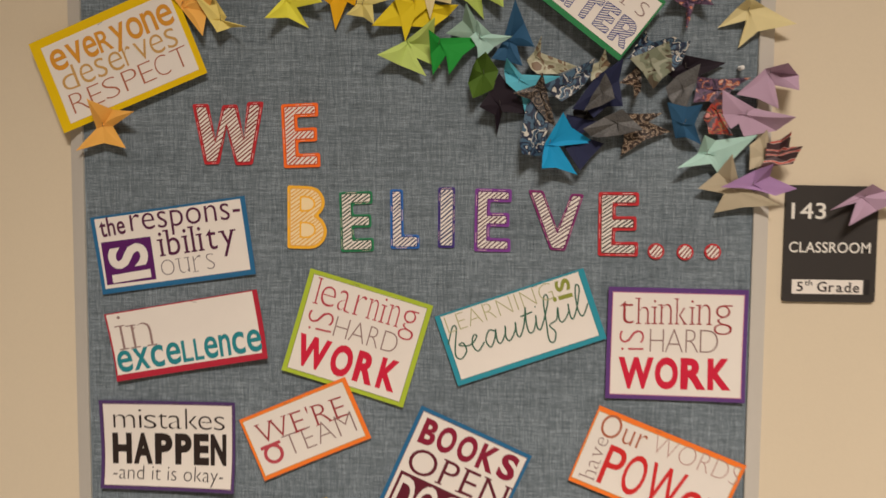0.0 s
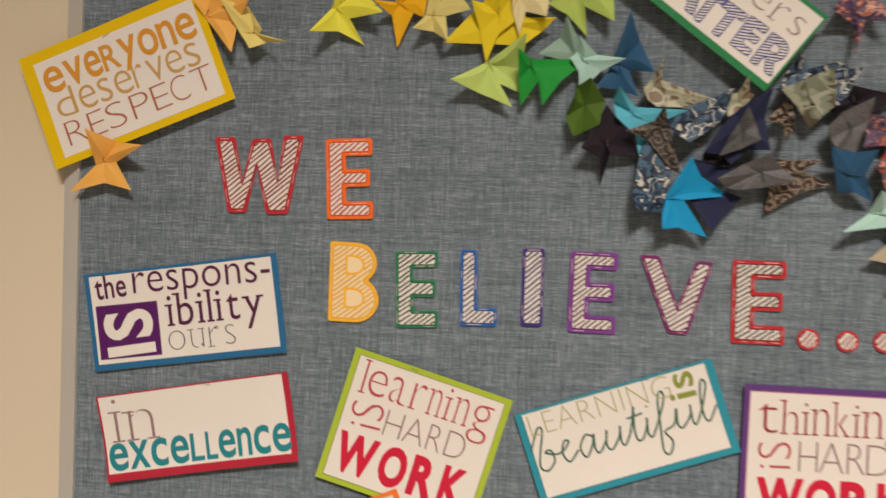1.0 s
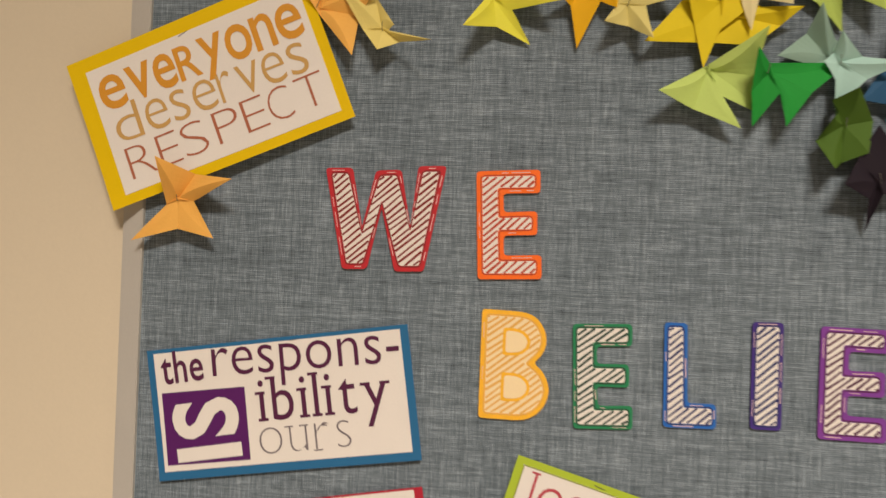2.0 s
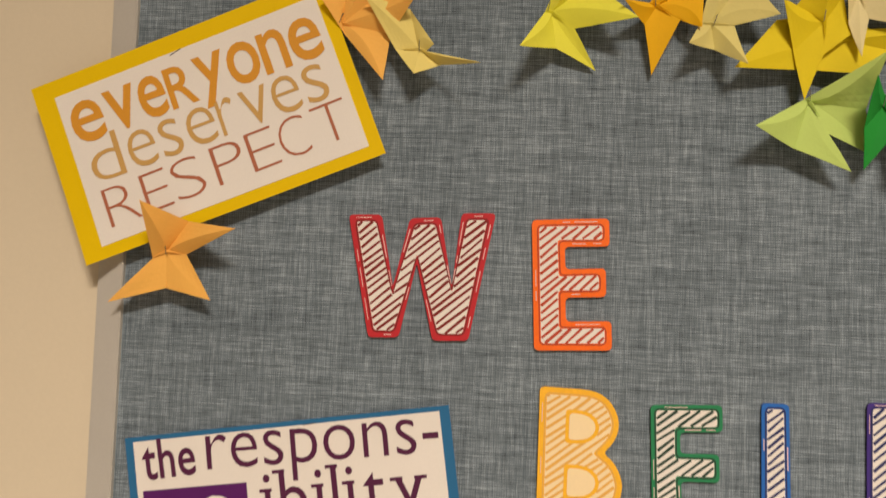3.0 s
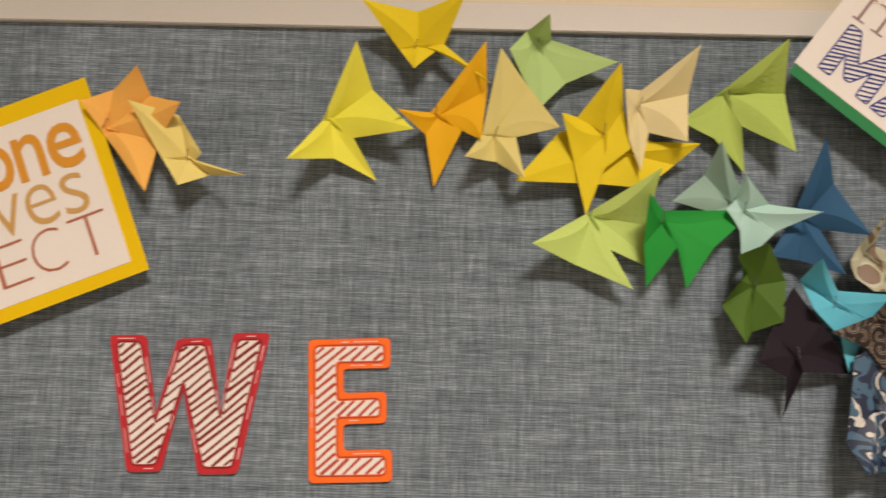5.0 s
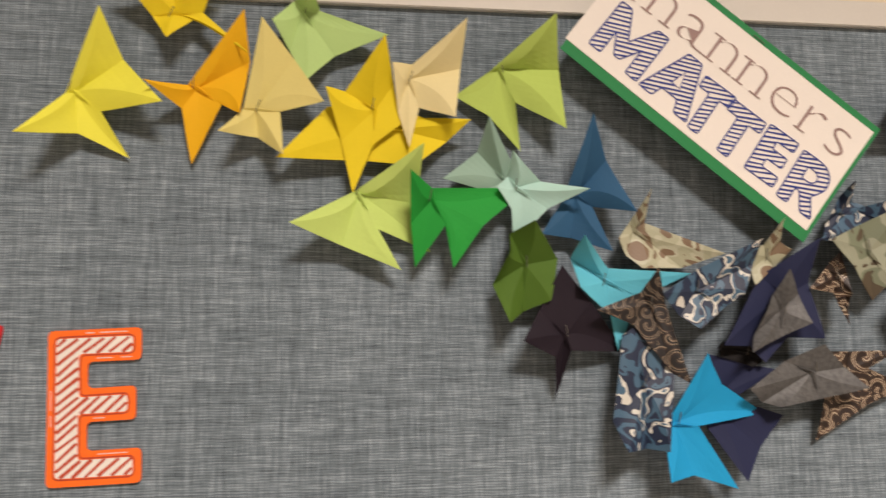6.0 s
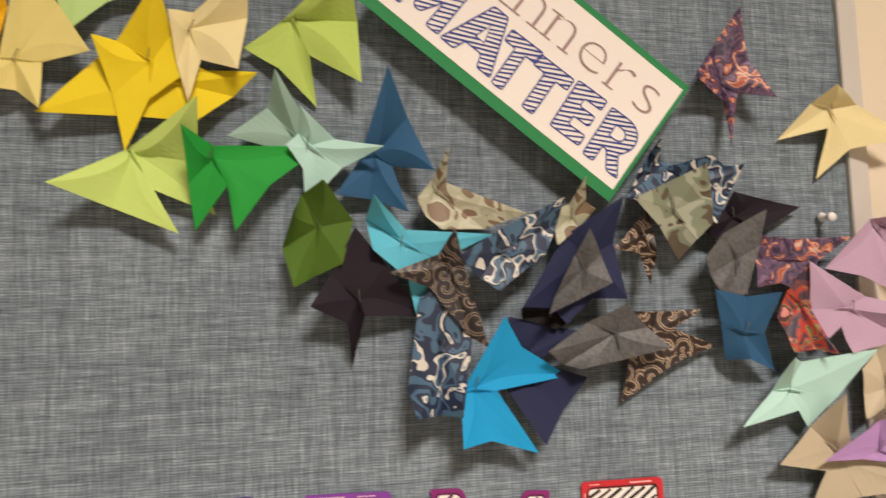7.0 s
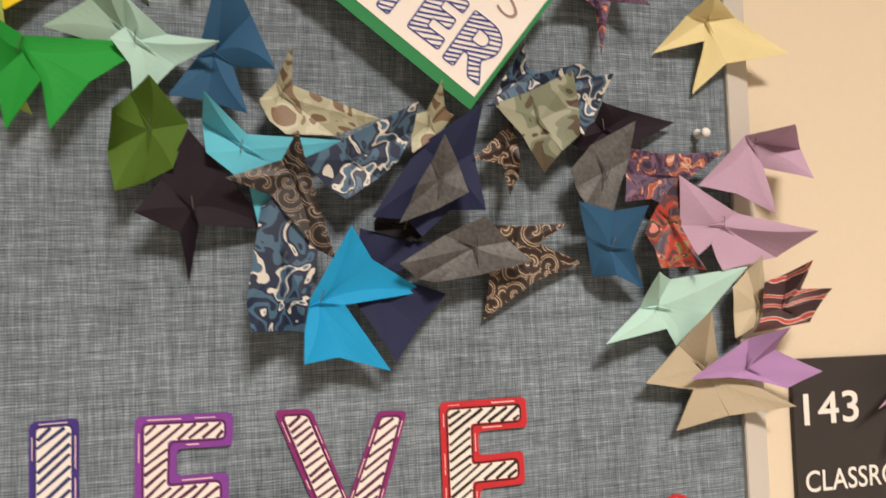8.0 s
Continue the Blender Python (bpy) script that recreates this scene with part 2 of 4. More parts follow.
pattern_floral_red = patterned("red_floral_print", [(0, srgb(54, 42, 58)), (0.40, srgb(96, 60, 66)), (0.48, srgb(172, 58, 46)), (0.56, srgb(134, 116, 76)), (0.62, srgb(84, 50, 56)), (0.68, srgb(210, 136, 128))], 66, 1.2, seed=10.0)
pattern_stripe = patterned("striped_print", [(0, srgb(66, 44, 48)), (0.38, srgb(210, 198, 190)), (0.46, srgb(192, 78, 66)), (0.76, srgb(210, 198, 190)), (0.82, srgb(84, 52, 54))], 17, 1.2, lines=4.0, seed=12.0)


# ---- building blocks ----
def part(name, bm, mat, parent=None, label="", smooth=False):
    """Links a bmesh as one mesh object, under a thing or a part."""
    me = bpy.data.meshes.new(name)
    bm.to_mesh(me)
    bm.free()
    me.materials.append(mat)
    if smooth:
        me.shade_smooth()
    ob = new(name, me)
    ob.parent = parent
    if label:
        tagged(ob, label)
    return ob


def box(bm, x0, x1, y0, y1, z0, z1):
    v = [bm.verts.new((x, y, z)) for x in (x0, x1) for y in (y0, y1) for z in (z0, z1)]
    for f in ((0, 1, 3, 2), (4, 6, 7, 5), (0, 4, 5, 1), (2, 3, 7, 6), (0, 2, 6, 4), (1, 5, 7, 3)):
        bm.faces.new([v[i] for i in f])


def block(name, x0, x1, y0, y1, z0, z1, mat, parent=None, bevel=0.0, label=""):
    bm = bmesh.new()
    box(bm, x0, x1, y0, y1, z0, z1)
    bmesh.ops.recalc_face_normals(bm, faces=bm.faces)
    if bevel:
        bmesh.ops.bevel(bm, geom=bm.edges[:], offset=bevel, segments=2, affect="EDGES")
    return part(name, bm, mat, parent, label)


def standing(name, x, z, angle, out):
    """An Empty on the board: local x runs along the thing, local z up it, local -y out towards the viewer."""
    ob = new(name)
    ob.empty_display_size = 0.02
    ob.matrix_world = Matrix.Translation((x, -out, z)) @ Matrix.Rotation(-radians(angle), 4, "Y")
    return ob


def inside(poly, grow):
    """A polygon moved outwards by grow (inwards if negative), with mitred corners; poly runs counter-clockwise."""
    res = []
    for i, p in enumerate(poly):
        a, b, c = Vector(poly[i - 1]), Vector(p), Vector(poly[(i + 1) % len(poly)])
        d, e = (b - a).normalized(), (c - b).normalized()
        n1, n2 = Vector((d.y, -d.x)), Vector((e.y, -e.x))
        k = max(0.35, 1 + n1.dot(n2))
        res.append(tuple(b + (n1 + n2) * (grow / k)))
    return res


def rounded(poly, r):
    """The polygon with its corners cut to small arcs of about r."""
    res = []
    for i, p in enumerate(poly):
        a, b, c = Vector(poly[i - 1]), Vector(p), Vector(poly[(i + 1) % len(poly)])
        r1, r2 = min(r, (a - b).length * 0.45), min(r, (c - b).length * 0.45)
        s, e = b + (a - b).normalized() * r1, b + (c - b).normalized() * r2
        for k in range(4):
            t = k / 3
            res.append(tuple(s * (1 - t) ** 2 + b * 2 * t * (1 - t) + e * t * t))
    return res


def plate(bm, poly, y_front, y_back):
    """A flat cut-out between two depths (front is the smaller y)."""
    n = len(poly)
    f = [bm.verts.new((x, y_front, z)) for x, z in poly]
    b = [bm.verts.new((x, y_back, z)) for x, z in poly]
    bm.faces.new(f)
    bm.faces.new(b[::-1])
    for i in range(n):
        bm.faces.new((f[i], b[i], b[(i + 1) % n], f[(i + 1) % n]))


def hatch(bm, polys, spacing, width, angle, y, rng):
    """Hand-drawn parallel strokes, clipped to the polygons by the even-odd rule."""
    c, s = math.cos(radians(angle)), math.sin(radians(angle))
    edges = []
    for poly in polys:
        q = [(x * c + z * s, -x * s + z * c) for x, z in poly]
        edges += list(zip(q, q[1:] + q[:1]))
    lo, hi = min(e[0][1] for e in edges), max(e[0][1] for e in edges)
    v = lo + spacing * 0.6
    while v < hi:
        cuts = sorted(a[0] + (b[0] - a[0]) * (v - a[1]) / (b[1] - a[1]) for a, b in edges if (a[1] > v) != (b[1] > v))
        for u0, u1 in zip(cuts[::2], cuts[1::2]):
            if u1 - u0 > width:
                h0, h1, tilt = width * rng.uniform(0.38, 0.62), width * rng.uniform(0.38, 0.62), rng.uniform(-0.12, 0.12) * spacing
                pts = ((u0, v - h0 - tilt), (u1, v - h1 + tilt), (u1, v + h1 + tilt), (u0, v + h0 - tilt))
                bm.faces.new([bm.verts.new((a * c - b * s, y, a * s + b * c)) for a, b in pts])
        v += spacing * rng.uniform(0.88, 1.12)


def strokes(bm, mat, parent):
    """Each hatching stroke as a part of its own."""
    for f in bm.faces:
        one = bmesh.new()
        one.faces.new([one.verts.new(v.co) for v in f.verts])
        part("hatch_stroke", one, mat, parent)
    bm.free()


def ribbon(bm, pts, width, y):
    """A flat pen stroke along a polyline of (x, z)."""
    left, right = [], []
    for i, p in enumerate(pts):
        a, b = Vector(pts[max(i - 1, 0)]), Vector(pts[min(i + 1, len(pts) - 1)])
        d = (b - a).normalized() if (b - a).length > 1e-9 else Vector((1, 0))
        nrm = Vector((-d.y, d.x)) * width / 2
        left.append(bm.verts.new((p[0] + nrm.x, y, p[1] + nrm.y)))
        right.append(bm.verts.new((p[0] - nrm.x, y, p[1] - nrm.y)))
    for i in range(len(pts) - 1):
        bm.faces.new((right[i], right[i + 1], left[i + 1], left[i]))


def smooth_path(pts, steps=6):
    """A Catmull-Rom curve through the points."""
    res = []
    for i in range(len(pts) - 1):
        p0, p1, p2, p3 = (Vector(pts[max(0, min(len(pts) - 1, i + k))]) for k in (-1, 0, 1, 2))
        for j in range(steps):
            t = j / steps
            res.append(tuple(0.5 * (2 * p1 + (p2 - p0) * t + (2 * p0 - 5 * p1 + 4 * p2 - p3) * t * t + (3 * p1 - p0 - 3 * p2 + p3) * t ** 3)))
    return res + [tuple(pts[-1])]


def wire(bm, pts, r):
    """A thin round wire along 3D points."""
    rings = []
    for i, p in enumerate(pts):
        d = (Vector(pts[min(i + 1, len(pts) - 1)]) - Vector(pts[max(i - 1, 0)])).normalized()
        a = d.orthogonal().normalized()
        b = d.cross(a)
        rings.append([bm.verts.new(Vector(p) + (a * math.cos(k * math.pi / 3) + b * math.sin(k * math.pi / 3)) * r) for k in range(6)])
    for r0, r1 in zip(rings, rings[1:]):
        for k in range(6):
            bm.faces.new((r0[k], r0[(k + 1) % 6], r1[(k + 1) % 6], r1[k]))


def staple(parent, x, z, angle, y=-0.0012, length=0.011):
    c, s = math.cos(radians(angle)) * length / 2, math.sin(radians(angle)) * length / 2
    bm = bmesh.new()
    wire(bm, [(x - c, y + 0.002, z - s), (x - c, y - 0.0004, z - s), (x, y - 0.0006, z), (x + c, y - 0.0004, z + s), (x + c, y + 0.002, z + s)], 0.00032)
    part("staple", bm, steel, parent, "bent steel staple")


# ---- the corridor: the board's wall, and unseen walls, floor and ceiling closing it ----
WALL = 0.010
tagged(block("wall_north", -6.0, 6.0, WALL, WALL + 0.15, 0, CEILING, wall_paint), "cream painted corridor wall behind the pin board", "wall", kind="structure")
# unseen; its dark colour keeps bounced light off the board
tagged(block("wall_south", -6.0, 6.0, -7.75, -7.6, 0, CEILING, dark_far_paint), "unseen wall closing the corridor, coloured dark tan to cut bounced light", "wall", kind="structure")
tagged(block("wall_west", -6.15, -6.0, -7.75, WALL + 0.15, 0, CEILING, wall_paint), "cream painted wall closing the corridor", "wall", kind="structure")
tagged(block("wall_east", 6.0, 6.15, -7.75, WALL + 0.15, 0, CEILING, wall_paint), "cream painted wall closing the corridor", "wall", kind="structure")
tagged(block("floor", -6.15, 6.15, -7.75, WALL + 0.15, -0.12, 0, floor_vinyl), "brown vinyl corridor floor", "floor", kind="structure")
tagged(block("ceiling", -6.15, 6.15, -7.75, WALL + 0.15, CEILING, CEILING + 0.12, ceiling_white), "white corridor ceiling", "ceiling", kind="structure")

# ---- the pin board: linen panel in an aluminium frame, 1.23 m square ----
board = new("pin_board")
board.location = (0, 0, 0)
tagged(board, "blue grey linen pin board in an aluminium wall frame", "pin board")
LEFT, RIGHT, BOTTOM, TOP, TRIM = -0.6180, 0.6160, 0.775, 2.009, 0.0285
bm = bmesh.new()
box(bm, LEFT + TRIM - 0.004, RIGHT - TRIM + 0.004, 0.0, WALL, BOTTOM + TRIM - 0.004, TOP - TRIM + 0.004)
bmesh.ops.recalc_face_normals(bm, faces=bm.faces)
part("panel", bm, linen, board, "blue grey woven linen panel")


def rail(corners, label):
    """One mitred length of frame: its face slopes from a proud inner lip back to the wall side."""
    bm = bmesh.new()
    f = [bm.verts.new((x, -0.0050 if abs(x) < RIGHT - 0.01 and BOTTOM + 0.01 < z < TOP - 0.01 else 0.0050, z)) for x, z in corners]
    b = [bm.verts.new((x, WALL, z)) for x, z in corners]
    bm.faces.new(f)
    bm.faces.new(b[::-1])
    for i in range(4):
        bm.faces.new((f[i], b[i], b[(i + 1) % 4], f[(i + 1) % 4]))
    bmesh.ops.recalc_face_normals(bm, faces=bm.faces)
    bmesh.ops.bevel(bm, geom=[e for e in bm.edges], offset=0.0009, segments=2, affect="EDGES")
    part("frame_rail", bm, aluminium, board, label)


gap = 0.0003
rail(((LEFT, BOTTOM + gap), (LEFT + TRIM, BOTTOM + TRIM + gap), (LEFT + TRIM, TOP - TRIM - gap), (LEFT, TOP - gap)), "upright satin aluminium frame rail")
rail(((RIGHT, BOTTOM + gap), (RIGHT, TOP - gap), (RIGHT - TRIM, TOP - TRIM - gap), (RIGHT - TRIM, BOTTOM + TRIM + gap)), "upright satin aluminium frame rail")
rail(((LEFT + gap, TOP), (LEFT + TRIM + gap, TOP - TRIM), (RIGHT - TRIM - gap, TOP - TRIM), (RIGHT - gap, TOP)), "level satin aluminium frame rail")
rail(((LEFT + gap, BOTTOM), (RIGHT - gap, BOTTOM), (RIGHT - TRIM - gap, BOTTOM + TRIM), (LEFT + TRIM + gap, BOTTOM + TRIM)), "level satin aluminium frame rail")

# ---- lettering ----
FONT_CACHE = {}


# where a slab serif crosses a letter's stems: (across, height) as parts of the letter's own box
SERIFS = dict(W=((0.06, 1), (0.5, 1), (0.94, 1)), E=((0.06, 0), (0.06, 1)), R=((0.08, 0), (0.08, 1), (0.95, 0)), P=((0.08, 0), (0.08, 1)),
              N=((0.06, 0), (0.06, 1), (0.94, 1)), i=((0.5, 0), (0.25, 0.72)), n=((0.08, 0), (0.92, 0), (0.0, 0.97)), l=((0.5, 0), (0.2, 1)),
              r=((0.15, 0),), h=((0.08, 0), (0.92, 0), (0.0, 1)), k=((0.08, 0), (0.92, 0), (0.0, 1)), m=((0.05, 0), (0.5, 0), (0.95, 0), (0.0, 0.97)),
              b=((0.0, 1),), u=((0.0, 1), (0.85, 1)), a=((0.98, 0),), v=((0.08, 1), (0.92, 1)), y=((0.08, 1), (0.92, 1)), d=((0.98, 0), (0.85, 1)),
              G=((0.9, 0.42),))


def font_mesh(text, weight):
    """Vertices and faces of a text in the built-in font, thickened or thinned by weight."""
    cu = bpy.data.curves.new("word", "FONT")
    cu.body, cu.offset, cu.resolution_u = text, weight, 4
    cu.space_character = 1.0 + max(weight, 0) * 2.5
    ob = new("word", cu)
    dg = bpy.context.evaluated_depsgraph_get()
    me = bpy.data.meshes.new_from_object(ob.evaluated_get(dg))
    res = ([tuple(v.co[:2]) for v in me.vertices], [tuple(p.vertices) for p in me.polygons])
    bpy.data.objects.remove(ob)
    bpy.data.curves.remove(cu)
    bpy.data.meshes.remove(me)
    return res


def text_shape(text, weight, serif, even, tall):
    """A word's shape: plain, with slab serifs, with taller small letters, or with all its letters drawn up to one even height."""
    key = (text, weight, serif, even, tall)
    if key in FONT_CACHE:
        return FONT_CACHE[key]
    if not (serif or even or tall > 1):
        FONT_CACHE[key] = font_mesh(text, weight)
        return FONT_CACHE[key]
    verts, faces, at = [], [], 0.0
    thick = 0.045 + max(weight, -0.03) * 0.9
    for ch in text:
        v, f = font_mesh(ch, weight)
        lo, hi, top, low = min(p[0] for p in v), max(p[0] for p in v), max(p[1] for p in v), min(p[1] for p in v)
        stretch = 0.72 / top if even else tall if top < 0.6 else 1.0
        widen = 1.0 + (stretch - 1.0) * 0.55
        first = len(verts)
        drop = 0.0
        if even and low < -0.1:
            stretch, drop, widen = 0.92 / (top - low), 0.72 - top * 0.92 / (top - low), 1.12
        verts += [(at + (x - lo) * widen, y * stretch + drop) for x, y in v]
        faces += [tuple(first + k for k in q) for q in f]
        if serif:
            for across, up in SERIFS.get(ch, ()):
                cx, cy = at + (hi - lo) * across * widen, top * stretch * up
                cy = cy - thick / 2 if up else thick / 2
                half = 0.072 + thick * 0.5
                first = len(verts)
                verts += [(cx - half, cy - thick / 2), (cx + half, cy - thick / 2), (cx + half, cy + thick / 2), (cx - half, cy + thick / 2)]
                faces.append((first, first + 1, first + 2, first + 3))
        at += (hi - lo) * widen + (0.14 if serif else 0.05 if even else 0.1)
    FONT_CACHE[key] = (verts, faces)
    return FONT_CACHE[key]


def lettering(card, text, x, z, width, height, angle, mat, weight=0.0, serif=False, even=False, tall=1.0, lift=0.0011, name="lettering"):
    """A printed word on a sign: x, z is the start of its base line, height the tallest letter's."""
    verts, faces = text_shape(text, weight, serif, even, tall)
    lo, hi, top = min(v[0] for v in verts), max(v[0] for v in verts), max(v[1] for v in verts)
    c, s = math.cos(radians(angle)), math.sin(radians(angle))
    bm = bmesh.new()
    made = []
    for vx, vy in verts:
        u, v = (vx - lo) / (hi - lo) * width, vy / top * height
        px, pz = x + u * c - v * s, z + u * s + v * c
        made.append(bm.verts.new((px, -bend(card, px, pz) - lift, pz)))
    for f in faces:
        try:
            bm.faces.new([made[i] for i in f])
        except ValueError:
            pass
    bmesh.ops.recalc_face_normals(bm, faces=bm.faces)
    for f in bm.faces:
        if f.normal.y > 0:
            f.normal_flip()
    return part(name, bm, mat, SHEET_OF.get(card.name, card))


def spelled(card, text, x, z, height, angle, cells, mat, weight=0.0, serif=False, even=False, tall=1.0, lift=0.0011):
    """A printed word whose letters each fill a cell (start, end) along the base line."""
    shapes = [text_shape(ch, weight, serif, even, tall) for ch in text]
    top = max(v[1] for verts, faces in shapes for v in verts)
    c, s = math.cos(radians(angle)), math.sin(radians(angle))
    bm = bmesh.new()
    for (verts, faces), (start, end) in zip(shapes, cells):
        lo, hi = min(v[0] for v in verts), max(v[0] for v in verts)
        made = []
        for vx, vy in verts:
            u, v = start + (vx - lo) / (hi - lo) * (end - start), vy / top * height
            px, pz = x + u * c - v * s, z + u * s + v * c
            made.append(bm.verts.new((px, -bend(card, px, pz) - lift, pz)))
        for f in faces:
            try:
                bm.faces.new([made[i] for i in f])
            except ValueError:
                pass
    bmesh.ops.recalc_face_normals(bm, faces=bm.faces)
    for f in bm.faces:
        if f.normal.y > 0:
            f.normal_flip()
    return part("lettering", bm, mat, SHEET_OF[card.name])


def bend(card, x, z):
    """How far a sign's paper stands out from its base plane at a place on it."""
    a, b, c = card["curl"]
    w, h = card["size"]
    return a * (2 * z / h) ** 2 * (1 if z < 0 else 0.3) + b * (2 * x / w) ** 2 + c * (x / w) * (z / h)


def bent_sheet(card, cx, cz, w, h, y, thick):
    """A sheet of paper following the sign's curl."""
    bm = bmesh.new()
    nx, nz = 14, 10
    grid = [[[bm.verts.new((cx + w * (i / nx - 0.5), -bend(card, cx + w * (i / nx - 0.5), cz + h * (j / nz - 0.5)) - y + k * thick, cz + h * (j / nz - 0.5)))
              for j in range(nz + 1)] for i in range(nx + 1)] for k in (0, 1)]
    for k in (0, 1):
        for i in range(nx):
            for j in range(nz):
                q = (grid[k][i][j], grid[k][i + 1][j], grid[k][i + 1][j + 1], grid[k][i][j + 1])
                bm.faces.new(q if k == 0 else q[::-1])
    rim = [(i, 0) for i in range(nx)] + [(nx, j) for j in range(nz)] + [(i, nz) for i in range(nx, 0, -1)] + [(0, j) for j in range(nz, 0, -1)]
    for (i, j), (k, m) in zip(rim, rim[1:] + rim[:1]):
        bm.faces.new((grid[0][k][m], grid[0][i][j], grid[1][i][j], grid[1][k][m]))
    return bm


SIGNS = 0
SHEET_OF = {}


def paper_sign(x, z, angle, size, sheet, back, label, border=None, staples=None, out=0.0035, curl=None):
    """A printed white sheet glued on coloured paper and stapled to the board."""
    global SIGNS
    SIGNS += 1
    rng = random.Random(100 + SIGNS)
    card = standing("paper_sign", x, z, angle, out)
    wave = (rng.uniform(0.0008, 0.003), rng.uniform(0.0002, 0.0022), rng.uniform(-0.004, 0.004))
    card["curl"] = curl or wave
    card["size"] = size
    tagged(card, label, "sign", group="signs on the pin board")
    part("backing", bent_sheet(card, 0, 0, size[0], size[1], 0.0003, 0.0003), back, card, smooth=False)
    sx, sz, w, h = sheet
    sheet_part = SHEET_OF[card.name] = part("sheet", bent_sheet(card, sx, sz, w, h, 0.0007, 0.0003), paper_white, card, "white printed sheet")
    if border:
        bm = bmesh.new()
        for pts in (((-1, -1), (1, -1)), ((1, -1), (1, 1)), ((1, 1), (-1, 1)), ((-1, 1), (-1, -1))):
            (ax, az), (bx, bz) = pts
            line = [(sx + (w / 2 - 0.0006) * (ax + (bx - ax) * k / 14), sz + (h / 2 - 0.0006) * (az + (bz - az) * k / 14)) for k in range(15)]
            ribbon(bm, line, 0.0012, 0)
        for v in bm.verts:
            v.co.y = -bend(card, v.co.x, v.co.z) - 0.0009
        part("printed_border", bm, border, sheet_part)
    for u, v, a in staples if staples is not None else ((rng.uniform(-0.05, 0.05), size[1] / 2 - 0.004, rng.uniform(-15, 15)),):
        staple(card, u, v, a, -bend(card, u, v) - 0.0006)
    return card


def print_block(card, x, z, w, h, angle, mat):
    """A solid printed panel on a sign."""
    c, s = math.cos(radians(angle)), math.sin(radians(angle))
    bm = bmesh.new()
    g = [[bm.verts.new((x + (i / 6 - 0.5) * w * c - (j / 6 - 0.5) * h * s, 0, z + (i / 6 - 0.5) * w * s + (j / 6 - 0.5) * h * c)) for j in range(7)] for i in range(7)]
    for i in range(6):
        for j in range(6):
            bm.faces.new((g[i][j], g[i + 1][j], g[i + 1][j + 1], g[i][j + 1]))
    for v in bm.verts:
        v.co.y = -bend(card, v.co.x, v.co.z) - 0.0009
    part("printed_panel", bm, mat, SHEET_OF[card.name])


def script_word(card, x, z, width, angle, mat):
    """The handwritten word, letter by letter as pen loops along its base line (unit: the x-height)."""
    strokes = [
        [(-0.1, 1.0), (0.35, 1.9), (0.55, 1.75), (0.25, 0.7), (0.2, 0.15), (0.5, -0.05), (0.85, 0.3), (0.75, 0.8), (0.5, 0.75), (1.0, 0.55),
         (1.35, 0.65), (1.6, 0.95), (1.4, 1.0), (1.25, 0.5), (1.5, 0.05), (1.95, 0.45)],
        [(2.65, 0.85), (2.35, 1.0), (2.05, 0.5), (2.25, 0.02), (2.6, 0.5), (2.72, 0.95), (2.68, 0.3), (2.85, 0.05), (3.2, 0.5), (3.3, 0.95),
         (3.2, 0.3), (3.4, 0.02), (3.8, 0.5), (3.9, 0.95), (3.85, 0.25), (4.0, 0.05), (4.3, 0.5)],
        [(4.3, 0.5), (4.5, 1.1), (4.62, 1.6), (4.5, 0.7), (4.55, 0.1), (4.8, 0.1), (5.05, 0.6), (5.1, 0.95), (5.05, 0.25), (5.2, 0.05), (5.5, 0.5)],
        [(4.25, 1.15), (4.95, 1.2)],
        [(5.15, 1.4), (5.2, 1.45)],
        [(5.5, 0.5), (5.95, 1.5), (5.9, 1.9), (5.7, 1.6), (5.6, 0.3), (5.55, -0.7), (5.8, -0.9), (6.0, -0.4), (5.75, 0.1), (6.2, 0.3),
         (6.4, 0.95), (6.35, 0.25), (6.55, 0.05), (6.95, 0.5), (7.0, 0.95), (7.0, 0.2), (7.15, 0.05), (7.5, 0.7), (7.8, 1.6), (7.65, 1.85),
         (7.5, 1.2), (7.5, 0.3), (7.7, 0.0), (8.1, 0.6)],
    ]
    k = width / 8.2
    c, s = math.cos(radians(angle)), math.sin(radians(angle))
    bm = bmesh.new()
    for st in strokes:
        pts = [(x + (u * c - v * s) * k, z + (u * s + v * c) * k) for u, v in ((a + 0.12 * b, b * 0.95) for a, b in st)]
        ribbon(bm, smooth_path(pts), 0.0027, 0)
    for v in bm.verts:
        v.co.y = -bend(card, v.co.x, v.co.z) - 0.0010
    part("lettering", bm, mat, SHEET_OF[card.name])


def round_letter(card, x, z, r, width, mat):
    """A sideways single-storey a: a ring with a stroke along its upper side."""
    bm = bmesh.new()
    ring = [(x + r * math.cos(k * math.pi / 14), z + r * math.sin(k * math.pi / 14)) for k in range(29)]
    ribbon(bm, ring, width, 0)
    ribbon(bm, [(x - r * 1.25, z + r * 1.05), (x + r * 1.25, z + r * 1.05)], width, 0)
    for v in bm.verts:
        v.co.y = -bend(card, v.co.x, v.co.z) - 0.0011
    part("lettering", bm, mat, SHEET_OF[card.name])


# ---- heading letters: outlines in a unit box ----
def arc(cx, cz, rx, rz, a0, a1, n=8):
    return [(cx + rx * math.cos(radians(a0 + (a1 - a0) * k / n)), cz + rz * math.sin(radians(a0 + (a1 - a0) * k / n))) for k in range(n + 1)]


